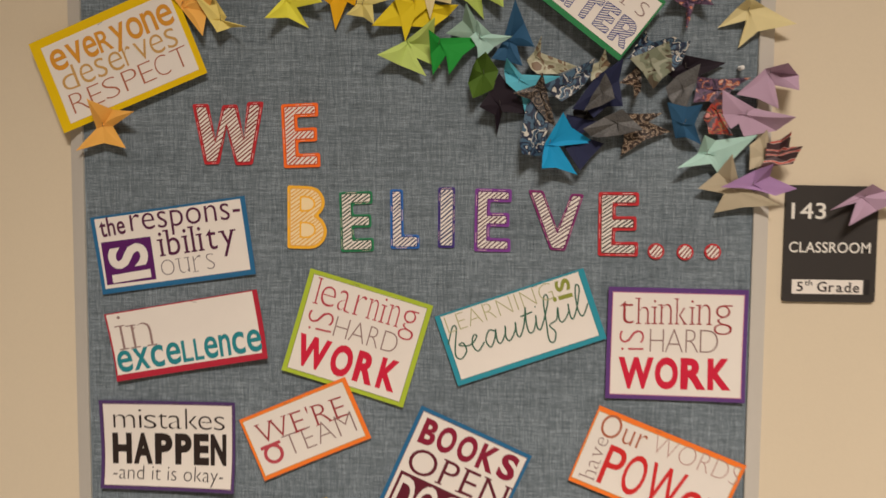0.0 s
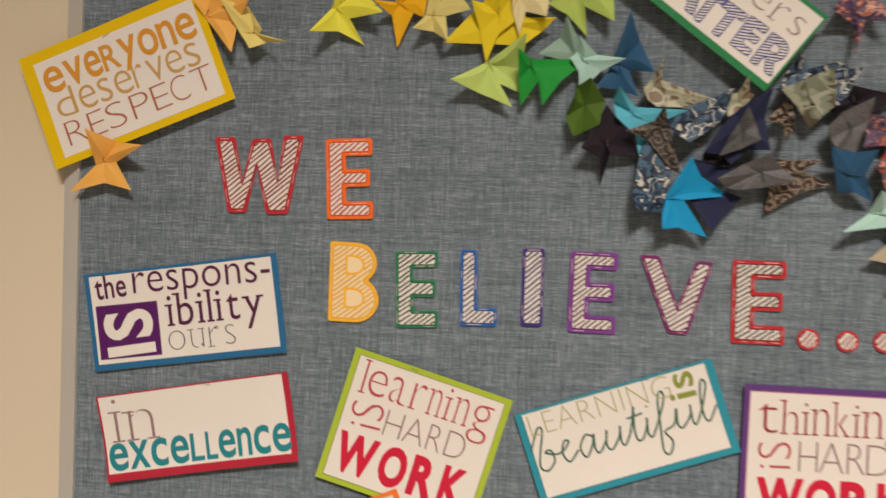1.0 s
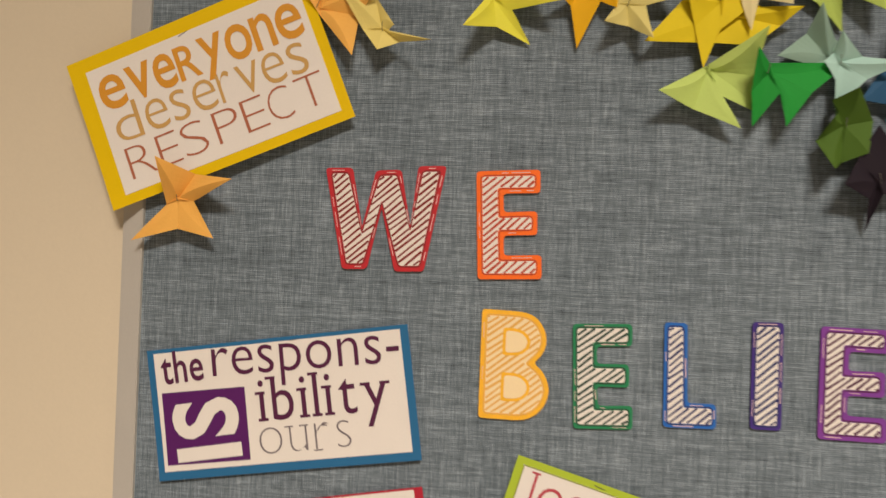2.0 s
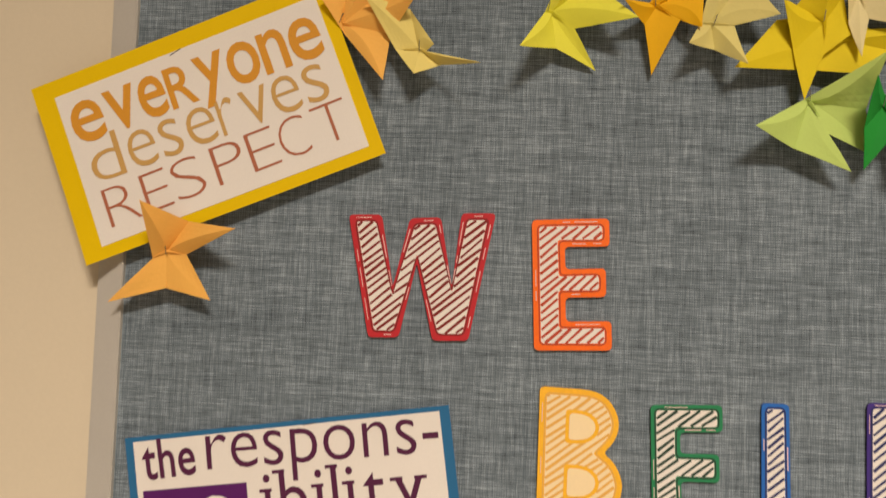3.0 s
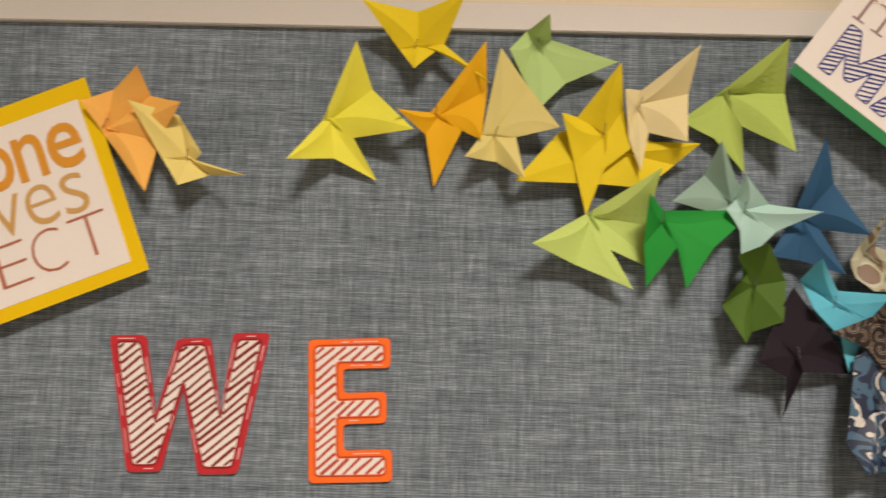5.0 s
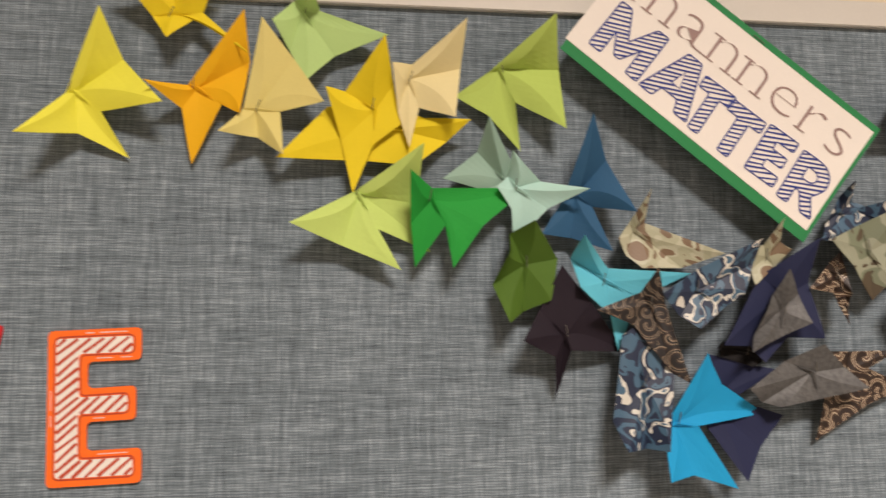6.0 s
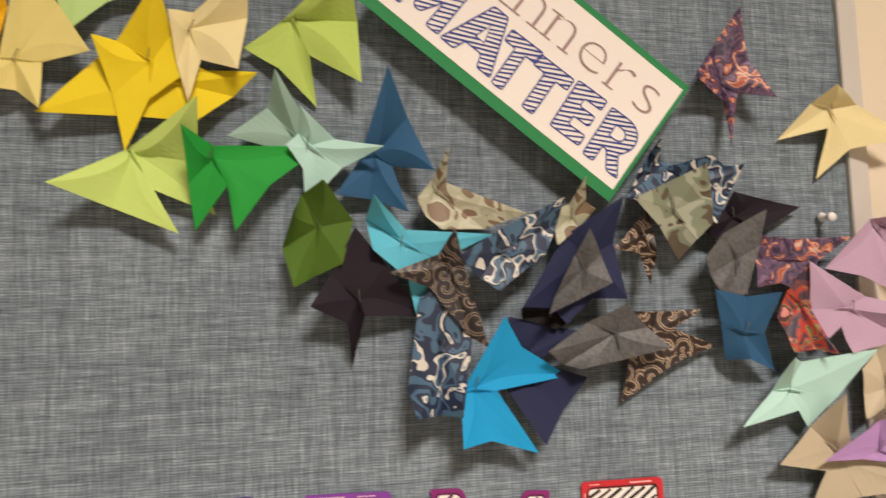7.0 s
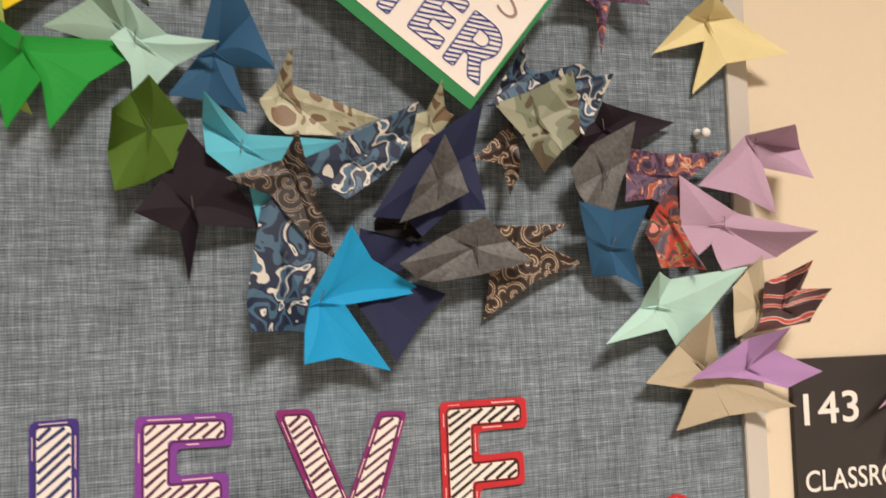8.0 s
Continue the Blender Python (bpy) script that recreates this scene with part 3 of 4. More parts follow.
GLYPHS = {
    "E": ([(0, 0), (1, 0), (1, 0.22), (0.42, 0.22), (0.42, 0.40), (0.95, 0.40), (0.95, 0.62), (0.42, 0.62), (0.42, 0.79), (1, 0.79), (1, 1), (0, 1)], []),
    "W": ([(0, 1), (0.13, 0.03), (0.34, 0.03), (0.46, 0.62), (0.56, 0), (0.80, 0), (1, 1), (0.77, 1), (0.70, 0.42), (0.63, 0.97), (0.42, 0.97), (0.30, 0.42), (0.23, 1)], []),
    "L": ([(0, 0), (1, 0), (1, 0.24), (0.45, 0.24), (0.45, 1), (0, 1)], []),
    "I": ([(0, 0), (1, 0), (1, 1), (0, 1)], []),
    "V": ([(0, 1), (0.44, 0.01), (0.70, 0.0), (1, 0.95), (0.77, 0.96), (0.55, 0.36), (0.27, 1)], []),
    "B": ([(0, 0)] + arc(0.55, 0.28, 0.45, 0.28, -90, 62) + arc(0.52, 0.74, 0.42, 0.26, -38, 90) + [(0, 1)],
          [[(0.36, 0.20)] + arc(0.48, 0.30, 0.2, 0.10, -90, 90, 6) + [(0.36, 0.40)], [(0.36, 0.62)] + arc(0.46, 0.715, 0.2, 0.095, -90, 90, 6) + [(0.36, 0.81)]]),
    "M": ([(0, 0), (0.24, 0), (0.24, 0.50), (0.44, 0.12), (0.56, 0.12), (0.76, 0.50), (0.76, 0), (1, 0), (1, 1), (0.78, 1), (0.5, 0.48), (0.22, 1), (0, 1)], []),
    "A": ([(0, 0), (0.27, 0), (0.34, 0.22), (0.66, 0.22), (0.73, 0), (1, 0), (0.64, 1), (0.36, 1)], [[(0.41, 0.40), (0.59, 0.40), (0.5, 0.70)]]),
    "T": ([(0.34, 0), (0.66, 0), (0.66, 0.76), (1, 0.76), (1, 1), (0, 1), (0, 0.76), (0.34, 0.76)], []),
    "R": ([(0, 0), (0.30, 0), (0.30, 0.32), (0.42, 0.32), (0.68, 0), (1, 0), (0.72, 0.36)] + arc(0.50, 0.68, 0.44, 0.32, -40, 90, 7) + [(0, 1)],
          [[(0.30, 0.55)] + arc(0.48, 0.67, 0.17, 0.12, -90, 90, 6) + [(0.30, 0.79)]]),
}


def cut_letter(ch, x, z, width, height, angle, rim, ink, label, face=None):
    """A paper letter: coloured rim, pale hatched face, scissor-rounded corners."""
    rng = random.Random(ord(ch) * 7 + int(x * 1000))
    thing = standing("paper_letter", x, z, angle, 0.002)
    tagged(thing, label, "letter", group="heading letters")
    outer, holes = GLYPHS[ch]
    poly = [(u * width, v * height) for u, v in outer]
    poly = [(u + rng.uniform(-0.0005, 0.0005), v + rng.uniform(-0.0005, 0.0005)) for u, v in poly]
    bm = bmesh.new()
    plate(bm, rounded(poly, 0.0042), -0.0008, 0.0006)
    part("rim", bm, rim, thing)
    inset = 0.0060 if height > 0.109 else 0.0044
    core = inside(poly, -inset)
    bm = bmesh.new()
    bm.faces.new([bm.verts.new((u, -0.0010, v)) for u, v in rounded(core, 0.003)])
    front = part("face", bm, face or paper_white, thing, "pale hatched face")
    cuts = [[(u * width, v * height) for u, v in h] for h in holes]
    bm = bmesh.new()
    hatch(bm, [inside(core, -0.0004)] + [inside(h, 0.003) for h in cuts], 0.0055, 0.0022, 37 + rng.uniform(-4, 4), -0.0012, rng)
    strokes(bm, ink, front)
    bm = bmesh.new()
    for grow in (-inset + 0.0011,):
        line = rounded(inside(poly, grow), 0.004)
        ribbon(bm, [(u + rng.uniform(-0.0002, 0.0002), v + rng.uniform(-0.0002, 0.0002)) for u, v in line + line[:1]], 0.0011, -0.0011)
    part("pen_outline", bm, ink, front)
    line = inside(poly, -inset * 0.42)
    for (au, av), (bu, bv) in zip(line, line[1:] + line[:1]):
        long = math.hypot(bu - au, bv - av)
        at = rng.uniform(0.004, 0.012)
        while at < long - 0.008 and long > 0.02:
            end = min(at + rng.uniform(0.006, 0.022), long - 0.004)
            if rng.random() < 0.62:
                bm = bmesh.new()
                ribbon(bm, [(au + (bu - au) * k / long, av + (bv - av) * k / long) for k in (at, (at + end) / 2, end)], rng.uniform(0.0005, 0.0009), -0.0010)
                part("pen_stroke", bm, rim_glint, thing)
            at = end + rng.uniform(0.003, 0.012)
    for h in cuts:
        bm = bmesh.new()
        bm.faces.new([bm.verts.new((u, -0.0013, v)) for u, v in rounded(inside(h, 0.0035), 0.003)])
        part("counter_rim", bm, rim, front)
        bm = bmesh.new()
        bm.faces.new([bm.verts.new((u, -0.0015, v)) for u, v in rounded(inside(h, 0.0005), 0.003)])
        part("counter", bm, face or paper_white, front)


def cut_dot(x, z, r):
    """A round paper dot with a red rim and hatched face."""
    rng = random.Random(int(x * 1000))
    thing = standing("paper_dot", x, z, 0, 0.002)
    tagged(thing, "round paper dot with a red rim and hatched face", "dot", group="heading dots")
    bm = bmesh.new()
    plate(bm, arc(0, 0, r, r, 0, 345, 23), -0.0008, 0.0006)
    part("rim", bm, rim_red, thing)
    core = arc(0, 0, r * 0.78, r * 0.78, 0, 345, 23)
    bm = bmesh.new()
    bm.faces.new([bm.verts.new((u, -0.0010, v)) for u, v in core])
    front = part("face", bm, paper_white, thing, "pale hatched face")
    bm = bmesh.new()
    hatch(bm, [core], 0.0056, 0.0022, 50, -0.0012, rng)
    strokes(bm, ink_hatch_red, front)


def striped_glyph(card, ch, x, z, width, height, angle):
    """A printed outline letter filled with fine blue stripes."""
    rng = random.Random(ord(ch) + int(x * 1e4))
    c, s = math.cos(radians(angle)), math.sin(radians(angle))
    outer, holes = GLYPHS[ch]
    poly = rounded([(u * width, v * height) for u, v in outer], 0.002)
    cuts = [[(u * width, v * height) for u, v in h] for h in holes]

    def turned(bm, lift, name, mat):
        for v in bm.verts:
            px, pz = x + v.co.x * c - v.co.z * s, z + v.co.x * s + v.co.z * c
            v.co = (px, -bend(card, px, pz) - lift, pz)
        part(name, bm, mat, SHEET_OF[card.name])

    bm = bmesh.new()
    hatch(bm, [poly] + cuts, 0.0038, 0.0015, 28, 0, rng)
    turned(bm, 0.0010, "letter_stripes", ink_blue)
    bm = bmesh.new()
    for q in [poly] + cuts:
        ribbon(bm, q + q[:1], 0.0011, 0)
    turned(bm, 0.0011, "letter_outline", ink_blue)


# ---- folded butterflies ----
def polar(a, r):
    return Vector((r * math.cos(radians(a)), r * math.sin(radians(a))))


FLIES = 0


def butterfly(x, z, base, tips, notches, mat, label):
    """A folded square of paper with four wings: tips are (angle, length, lift), notches (angle, length) lie between them."""
    global FLIES
    FLIES += 1
    rng = random.Random(500 + FLIES)
    thing = standing("paper_butterfly", x, z, 0, base)
    tagged(thing, label, "paper butterfly", group="paper butterflies")
    n = 7
    for i, (a, r, lift) in enumerate(tips):
        tip = polar(a, r)
        before, after = polar(*notches[i - 1]), polar(*notches[i])
        bow, crease = rng.uniform(-0.10, 0.16), rng.choice((-1, 1)) * rng.uniform(0.001, 0.004)
        ripple = rng.uniform(0, 6.3)
        bm = bmesh.new()
        layers = []
        for k in (0, 1):
            rows = []
            for p in range(n + 1):
                row = []
                for q in range(n + 1):
                    s, t = p / n, q / n
                    flat = before * s * (1 - t) + tip * s * t + after * t * (1 - s)
                    edge = math.sin(math.pi * s) * t * (1 - t)
                    flat = flat * (1 + bow * 0.25 * edge)
                    up = lift * (0.7 * min(s, t) + 0.3 * (s * t) ** 1.2) + 0.002 * (s + t - 2 * s * t)
                    up += crease * 0.8 * math.sin(math.pi * s * 0.5) * math.sin(math.pi * t * 0.5) * (1 - abs(s - t)) * (1 - s * t)
                    up += 0.0006 * math.sin(ripple + 5 * s - 4 * t) * (s + t) * 0.5
                    row.append(bm.verts.new((flat.x, -up + k * 0.0005, flat.y)))
                rows.append(row)
            layers.append(rows)
        for k, rows in enumerate(layers):
            for p in range(n):
                for q in range(n):
                    f = (rows[p][q], rows[p + 1][q], rows[p + 1][q + 1], rows[p][q + 1])
                    # the crease runs along the diagonal
                    for g in ((f[0], f[1], f[2]), (f[0], f[2], f[3])) if p == q else (f,):
                        bm.faces.new(g if k else g[::-1])
        rim = [(p, 0) for p in range(n)] + [(n, q) for q in range(n)] + [(p, n) for p in range(n, 0, -1)] + [(0, q) for q in range(n, 0, -1)]
        for (p, q), (u, v) in zip(rim, rim[1:] + rim[:1]):
            bm.faces.new((layers[0][p][q], layers[0][u][v], layers[1][u][v], layers[1][p][q]))
        bmesh.ops.recalc_face_normals(bm, faces=bm.faces)
        part("wing", bm, mat, thing)
    # the pinched body fold, across from one side notch to the other
    u, v = polar(*notches[1]), polar(*notches[3])
    u, v = (p * min(1.0, 0.016 / p.length) for p in (u, v))
    nrm = Vector((-(u - v).y, (u - v).x)).normalized() * 0.0018
    bm = bmesh.new()
    pts = [(v.x, -0.003, v.y), (-nrm.x, -0.0012, -nrm.y), (u.x, -0.003, u.y), (nrm.x, -0.0012, nrm.y), (nrm.x * 0.2, -0.0032, nrm.y * 0.2)]
    w = [bm.verts.new(p) for p in pts]
    for f in ((0, 1, 4), (1, 2, 4), (2, 3, 4), (3, 0, 4), (0, 3, 2, 1)):
        bm.faces.new([w[k] for k in f])
    bmesh.ops.recalc_face_normals(bm, faces=bm.faces)
    part("body_fold", bm, mat, thing)
    staple(thing, rng.uniform(-0.003, 0.003), rng.uniform(0.0, 0.005), 80 + rng.uniform(-20, 20), -0.0042, 0.009)
    return thing


# the printed signs on coloured backing paper
respect = paper_sign(-0.5184, 1.7973, 22.0, (0.2818, 0.1694), (0.0034, -0.0022, 0.2519, 0.1427), backing_yellow, "white printed respect sign on yellow paper pinned over the frame", staples=((-0.005, 0.068, 12),), out=0.0110)
spelled(respect, "eveRyone", -0.1156, 0.0209, 0.0370, -0.7, ((0.0000, 0.0306), (0.0341, 0.0632), (0.0652, 0.0905), (0.0924, 0.1182), (0.1206, 0.1489), (0.1503, 0.1800), (0.1819, 0.2063), (0.2092, 0.2379)), ink_orange, even=True, weight=0.010)
spelled(respect, "deserves", -0.1104, -0.0191, 0.0417, -0.6, ((0.0000, 0.0301), (0.0364, 0.0620), (0.0669, 0.0863), (0.0926, 0.1188), (0.1226, 0.1382), (0.1449, 0.1706), (0.1735, 0.1987), (0.2036, 0.2239)), ink_tan, tall=1.22, weight=-0.012)
spelled(respect, "RESPECT", -0.1086, -0.0620, 0.0367, 0.4, ((0.0000, 0.0298), (0.0361, 0.0601), (0.0645, 0.0924), (0.1034, 0.1308), (0.1366, 0.1621), (0.1655, 0.1914), (0.1991, 0.2299)), ink_brown, weight=-0.026)
ours = paper_sign(-0.4266, 1.4674, 8.3, (0.2862, 0.1404), (-0.0007, 0.0025, 0.2703, 0.1270), backing_blue, "white printed responsibility sign on blue backing paper pinned to the board")
lettering(ours, "the", -0.1285, 0.0326, 0.0468, 0.0340, 1.7, ink_plum, weight=0.012)
lettering(ours, "respons-", -0.0721, 0.0356, 0.2034, 0.0298, -1.1, ink_plum, weight=-0.008)
print_block(ours, -0.0854, -0.0162, 0.0921, 0.0775, -0.7, ink_purple)
lettering(ours, "IS", -0.0506, -0.0503, 0.0645, 0.0700, 91.7, paper_white, weight=0.03, lift=0.0014)
lettering(ours, "ibility", -0.0281, -0.0164, 0.1460, 0.0463, 0.1, ink_plum, serif=True, weight=-0.002)
lettering(ours, "ours", -0.0282, -0.0525, 0.0995, 0.0290, 0.5, ink_grey, serif=True, weight=-0.028)
excellence = paper_sign(-0.4031, 1.3052, 10.0, (0.2843, 0.1245), (-0.0029, 0.0046, 0.2720, 0.1112), backing_red, "white printed excellence sign on red backing paper pinned to the board", curl=(0.006, 0.003, -0.008))
lettering(excellence, "in", -0.1293, -0.0069, 0.0716, 0.0622, -0.8, ink_brown_grey, serif=True, weight=-0.025)
spelled(excellence, "exceLLence", -0.1361, -0.0462, 0.0382, 0.1, ((0.0000, 0.0282), (0.0303, 0.0605), (0.0627, 0.0877), (0.0919, 0.1190), (0.1222, 0.1419), (0.1451, 0.1618), (0.1638, 0.1889), (0.1921, 0.2129), (0.2161, 0.2400), (0.2442, 0.2714)), ink_teal, even=True, weight=0.014)
learning = paper_sign(-0.0935, 1.3068, -16.2, (0.2278, 0.1906), (0.0000, -0.0000, 0.2115, 0.1765), backing_lime, "white printed learning sign on lime backing paper on the board", border=ink_olive)
spelled(learning, "learning", -0.0946, 0.0368, 0.0478, 0.9, ((0.0000, 0.0100), (0.0121, 0.0383), (0.0443, 0.0685), (0.0735, 0.0937), (0.0977, 0.1189), (0.1209, 0.1320), (0.1351, 0.1582), (0.1612, 0.1894)), ink_rose, serif=True, tall=1.18, weight=-0.019)
lettering(learning, "iS", -0.0461, -0.0059, 0.0352, 0.0467, 94.8, ink_rose, weight=-0.019)
spelled(learning, "HARD", -0.0436, -0.0105, 0.0377, 0.7, ((0.0000, 0.0251), (0.0282, 0.0574), (0.0625, 0.0826), (0.0887, 0.1159)), ink_brown_grey, weight=-0.024)
spelled(learning, "WORK", -0.0979, -0.0740, 0.0539, 0.7, ((0.0000, 0.0588), (0.0639, 0.1033), (0.1094, 0.1459), (0.1530, 0.1875)), ink_crimson, weight=0.045)
beautiful = paper_sign(0.1946, 1.3304, 19.2, (0.2728, 0.1295), (-0.0006, 0.0029, 0.2548, 0.1191), backing_turquoise, "white printed beautiful sign on turquoise backing paper pinned to the board", border=ink_teal)
lettering(beautiful, "LEARNING", -0.1216, 0.0277, 0.1951, 0.0307, 0.5, ink_sage, weight=-0.026)
lettering(beautiful, "is", 0.1038, 0.0223, 0.0354, 0.0345, 87.5, ink_olive, weight=0.012)
script_word(beautiful, -0.1293, -0.0194, 0.2556, 1.2, ink_green)
thinking = paper_sign(0.4638, 1.3055, -0.7, (0.2375, 0.1955), (0.0003, -0.0007, 0.2240, 0.1800), backing_purple, "white printed thinking sign on purple backing paper pinned to the board", border=ink_pink)
spelled(thinking, "thinking", -0.0989, 0.0334, 0.0455, 0.8, ((0.0000, 0.0251), (0.0270, 0.0540), (0.0550, 0.0656), (0.0666, 0.0926), (0.0936, 0.1167), (0.1187, 0.1293), (0.1303, 0.1582), (0.1611, 0.1920)), ink_maroon, serif=True, tall=1.18, weight=-0.019)
lettering(thinking, "iS", -0.0540, -0.0118, 0.0350, 0.0430, 91.1, ink_rose, weight=-0.019)
spelled(thinking, "HARD", -0.0449, -0.0156, 0.0415, 0.6, ((0.0000, 0.0242), (0.0261, 0.0570), (0.0609, 0.0831), (0.0851, 0.1160)), ink_brown_grey, weight=-0.024)
spelled(thinking, "WORK", -0.0967, -0.0766, 0.0525, 0.8, ((0.0000, 0.0604), (0.0624, 0.1023), (0.1062, 0.1491), (0.1520, 0.1910)), ink_crimson, weight=0.045)
mistakes = paper_sign(-0.4418, 1.1027, -0.0, (0.2511, 0.1638), (0.0007, 0.0000, 0.2403, 0.1526), backing_violet, "white printed mistakes sign on purple backing paper pinned to the board", border=ink_plum, curl=(0.009, 0.002, -0.012))
spelled(mistakes, "mistakes", -0.1004, 0.0300, 0.0386, -0.1, ((0.0000, 0.0399), (0.0472, 0.0525), (0.0567, 0.0797), (0.0829, 0.0997), (0.1019, 0.1271), (0.1334, 0.1564), (0.1574, 0.1826), (0.1869, 0.2068)), ink_black, weight=-0.016)
spelled(mistakes, "HAPPEN", -0.1033, -0.0328, 0.0540, 0.5, ((0.0000, 0.0358), (0.0390, 0.0749), (0.0791, 0.1117), (0.1170, 0.1477), (0.1519, 0.1803), (0.1835, 0.2130)), ink_black, weight=0.05)
lettering(mistakes, "-and it is okay-", -0.1021, -0.0637, 0.2068, 0.0257, -0.3, ink_black, weight=-0.014)
team = paper_sign(-0.1878, 1.1400, 23.4, (0.2113, 0.1196), (-0.0016, 0.0007, 0.1999, 0.1074), backing_orange, "white printed team sign on orange paper overlapping another sign", border=ink_orange, out=0.0055)
lettering(team, "WE'RE", -0.0873, 0.0027, 0.1703, 0.0395, -3.2, ink_maroon, serif=True, weight=-0.018)
round_letter(team, -0.0705, -0.0201, 0.0153, 0.0061, ink_rose)
lettering(team, "TEAM", -0.0471, -0.0356, 0.1350, 0.0387, -1.4, ink_brown_grey, weight=-0.024)
books = paper_sign(0.0760, 1.0429, -23.7, (0.2140, 0.2220), (0.0007, -0.0003, 0.2021, 0.2089), backing_blue, "white printed books sign on dark blue backing paper", border=ink_grey)
spelled(books, "BOOKS", -0.0885, 0.0504, 0.0459, 0.8, ((0.0000, 0.0282), (0.0313, 0.0647), (0.0707, 0.1050), (0.1111, 0.1444), (0.1505, 0.1818)), ink_wine, weight=0.04)
lettering(books, "OPEN", -0.0878, -0.0081, 0.1891, 0.0481, 1.1, ink_wine_dark, serif=True, weight=-0.008)
print_block(books, 0.0036, -0.0546, 0.1925, 0.0851, -0.1, ink_wine_dark)
lettering(books, "DOORS", -0.0877, -0.0901, 0.1821, 0.0734, -0.1, paper_white, weight=0.02, lift=0.0014)
words = paper_sign(0.4360, 1.0783, -21.5, (0.2728, 0.1441), (-0.0018, -0.0010, 0.2646, 0.1286), backing_orange, "white printed words sign on orange backing paper pinned to the board", border=ink_tan)
lettering(words, "Our", -0.1204, 0.0232, 0.0842, 0.0427, 1.8, ink_brown, weight=-0.01)
lettering(words, "WORDS", -0.0248, 0.0294, 0.1580, 0.0351, 0.4, ink_pink_grey, weight=-0.028)
lettering(words, "have", -0.0951, -0.0583, 0.0801, 0.0276, 91.5, ink_brown_grey, serif=True, weight=-0.019)
spelled(words, "POW", -0.0908, -0.0556, 0.0722, 0.6, ((0.0000, 0.0355), (0.0385, 0.0779), (0.0819, 0.1450)), ink_scarlet, weight=0.004)
spelled(words, "er", -0.0908, -0.0556, 0.0483, 0.5, ((0.1474, 0.1867), (0.1907, 0.2182)), ink_scarlet, weight=0.012)
manners = paper_sign(0.2914, 1.9116, -38.2, (0.2508, 0.1219), (-0.0025, 0.0020, 0.2491, 0.1057), backing_green, "white printed manners sign on green backing paper pinned over the frame", out=0.0200)
lettering(manners, "manners", -0.1146, 0.0128, 0.2253, 0.0247, 0.7, ink_brown_grey, serif=True, weight=-0.025)
striped_glyph(manners, "M", -0.1100, -0.0413, 0.0495, 0.0483, -0.5)
striped_glyph(manners, "A", -0.0579, -0.0421, 0.0495, 0.0497, -0.5)
striped_glyph(manners, "T", -0.0162, -0.0450, 0.0311, 0.0468, 2.0)
striped_glyph(manners, "T", 0.0128, -0.0443, 0.0338, 0.0452, 1.3)
striped_glyph(manners, "E", 0.0510, -0.0413, 0.0284, 0.0453, 2.9)
striped_glyph(manners, "R", 0.0852, -0.0427, 0.0346, 0.0469, 2.3)
plain = paper_sign(-0.1740, 0.9599, 21.7, (0.0888, 0.0830), (0.0001, 0.0016, 0.0764, 0.0739), backing_yellow, "small plain sign on yellow backing paper pinned low on the board")
# the cut-out letters of the heading
cut_letter("W", -0.3839, 1.6082, 0.1289, 0.1101, 2.3, rim_red, ink_hatch_red, "red rimmed paper letter W with diagonal hatching")
cut_letter("E", -0.2237, 1.6061, 0.0652, 0.1119, 2.5, rim_orange, ink_hatch_orange, "orange rimmed paper letter E with diagonal hatching")
cut_letter("B", -0.2192, 1.4647, 0.0713, 0.1115, -0.8, rim_amber, ink_hatch_amber, "amber rimmed paper letter B with pale hatching", face=paper_cream)
cut_letter("E", -0.1227, 1.4596, 0.0588, 0.1052, 1.8, rim_green, ink_hatch_dark, "green rimmed paper letter E with dark hatching")
cut_letter("L", -0.0336, 1.4655, 0.0507, 0.1046, 1.1, rim_blue, ink_hatch_navy, "blue rimmed paper letter L with navy hatching")
cut_letter("I", 0.0491, 1.4692, 0.0295, 0.1052, 0.0, rim_indigo, ink_hatch_navy, "indigo rimmed paper letter I with navy hatching")
cut_letter("E", 0.1124, 1.4631, 0.0639, 0.1097, -0.9, rim_violet, ink_hatch_plum, "violet rimmed paper letter E with plum hatching")
cut_letter("V", 0.2036, 1.4671, 0.0959, 0.1033, -1.2, rim_plum, ink_hatch_plum, "plum rimmed paper letter V with plum hatching")
cut_letter("E", 0.3270, 1.4574, 0.0682, 0.1106, 0.0, rim_red, ink_hatch_black, "red rimmed paper letter E with black hatching")
cut_dot(0.4260, 1.4663, 0.0140)
cut_dot(0.4754, 1.4655, 0.0140)
cut_dot(0.5218, 1.4666, 0.0140)
# the folded paper butterflies
butterfly(-0.5458, 1.6808, 0.014, ((103, 0.042, 0.034), (16, 0.073, 0.026), (-44, 0.059, 0.004), (-137, 0.067, 0.004)), ((54, 0.033), (-6, 0.019), (-86, 0.032), (-151, 0.013)), fold_orange, "light orange folded paper butterfly pinned over the yellow sign")
butterfly(-0.3998, 1.8860, 0.010, ((58, 0.056, 0.020), (14, 0.070, 0.024), (-53, 0.067, 0.013), (131, 0.027, 0.012)), ((39, 0.045), (-12, 0.045), (-73, 0.010), (83, 0.033)), fold_orange, "light orange folded paper butterfly pinned to the board")
butterfly(-0.3306, 1.8625, 0.014, ((137, 0.066, 0.008), (8, 0.014, 0.009), (-19, 0.058, 0.026), (-95, 0.025, 0.012)), ((104, 0.036), (-16, 0.007), (-36, 0.024), (-177, 0.020)), fold_butter, "pale butter yellow folded paper butterfly pinned to the board")
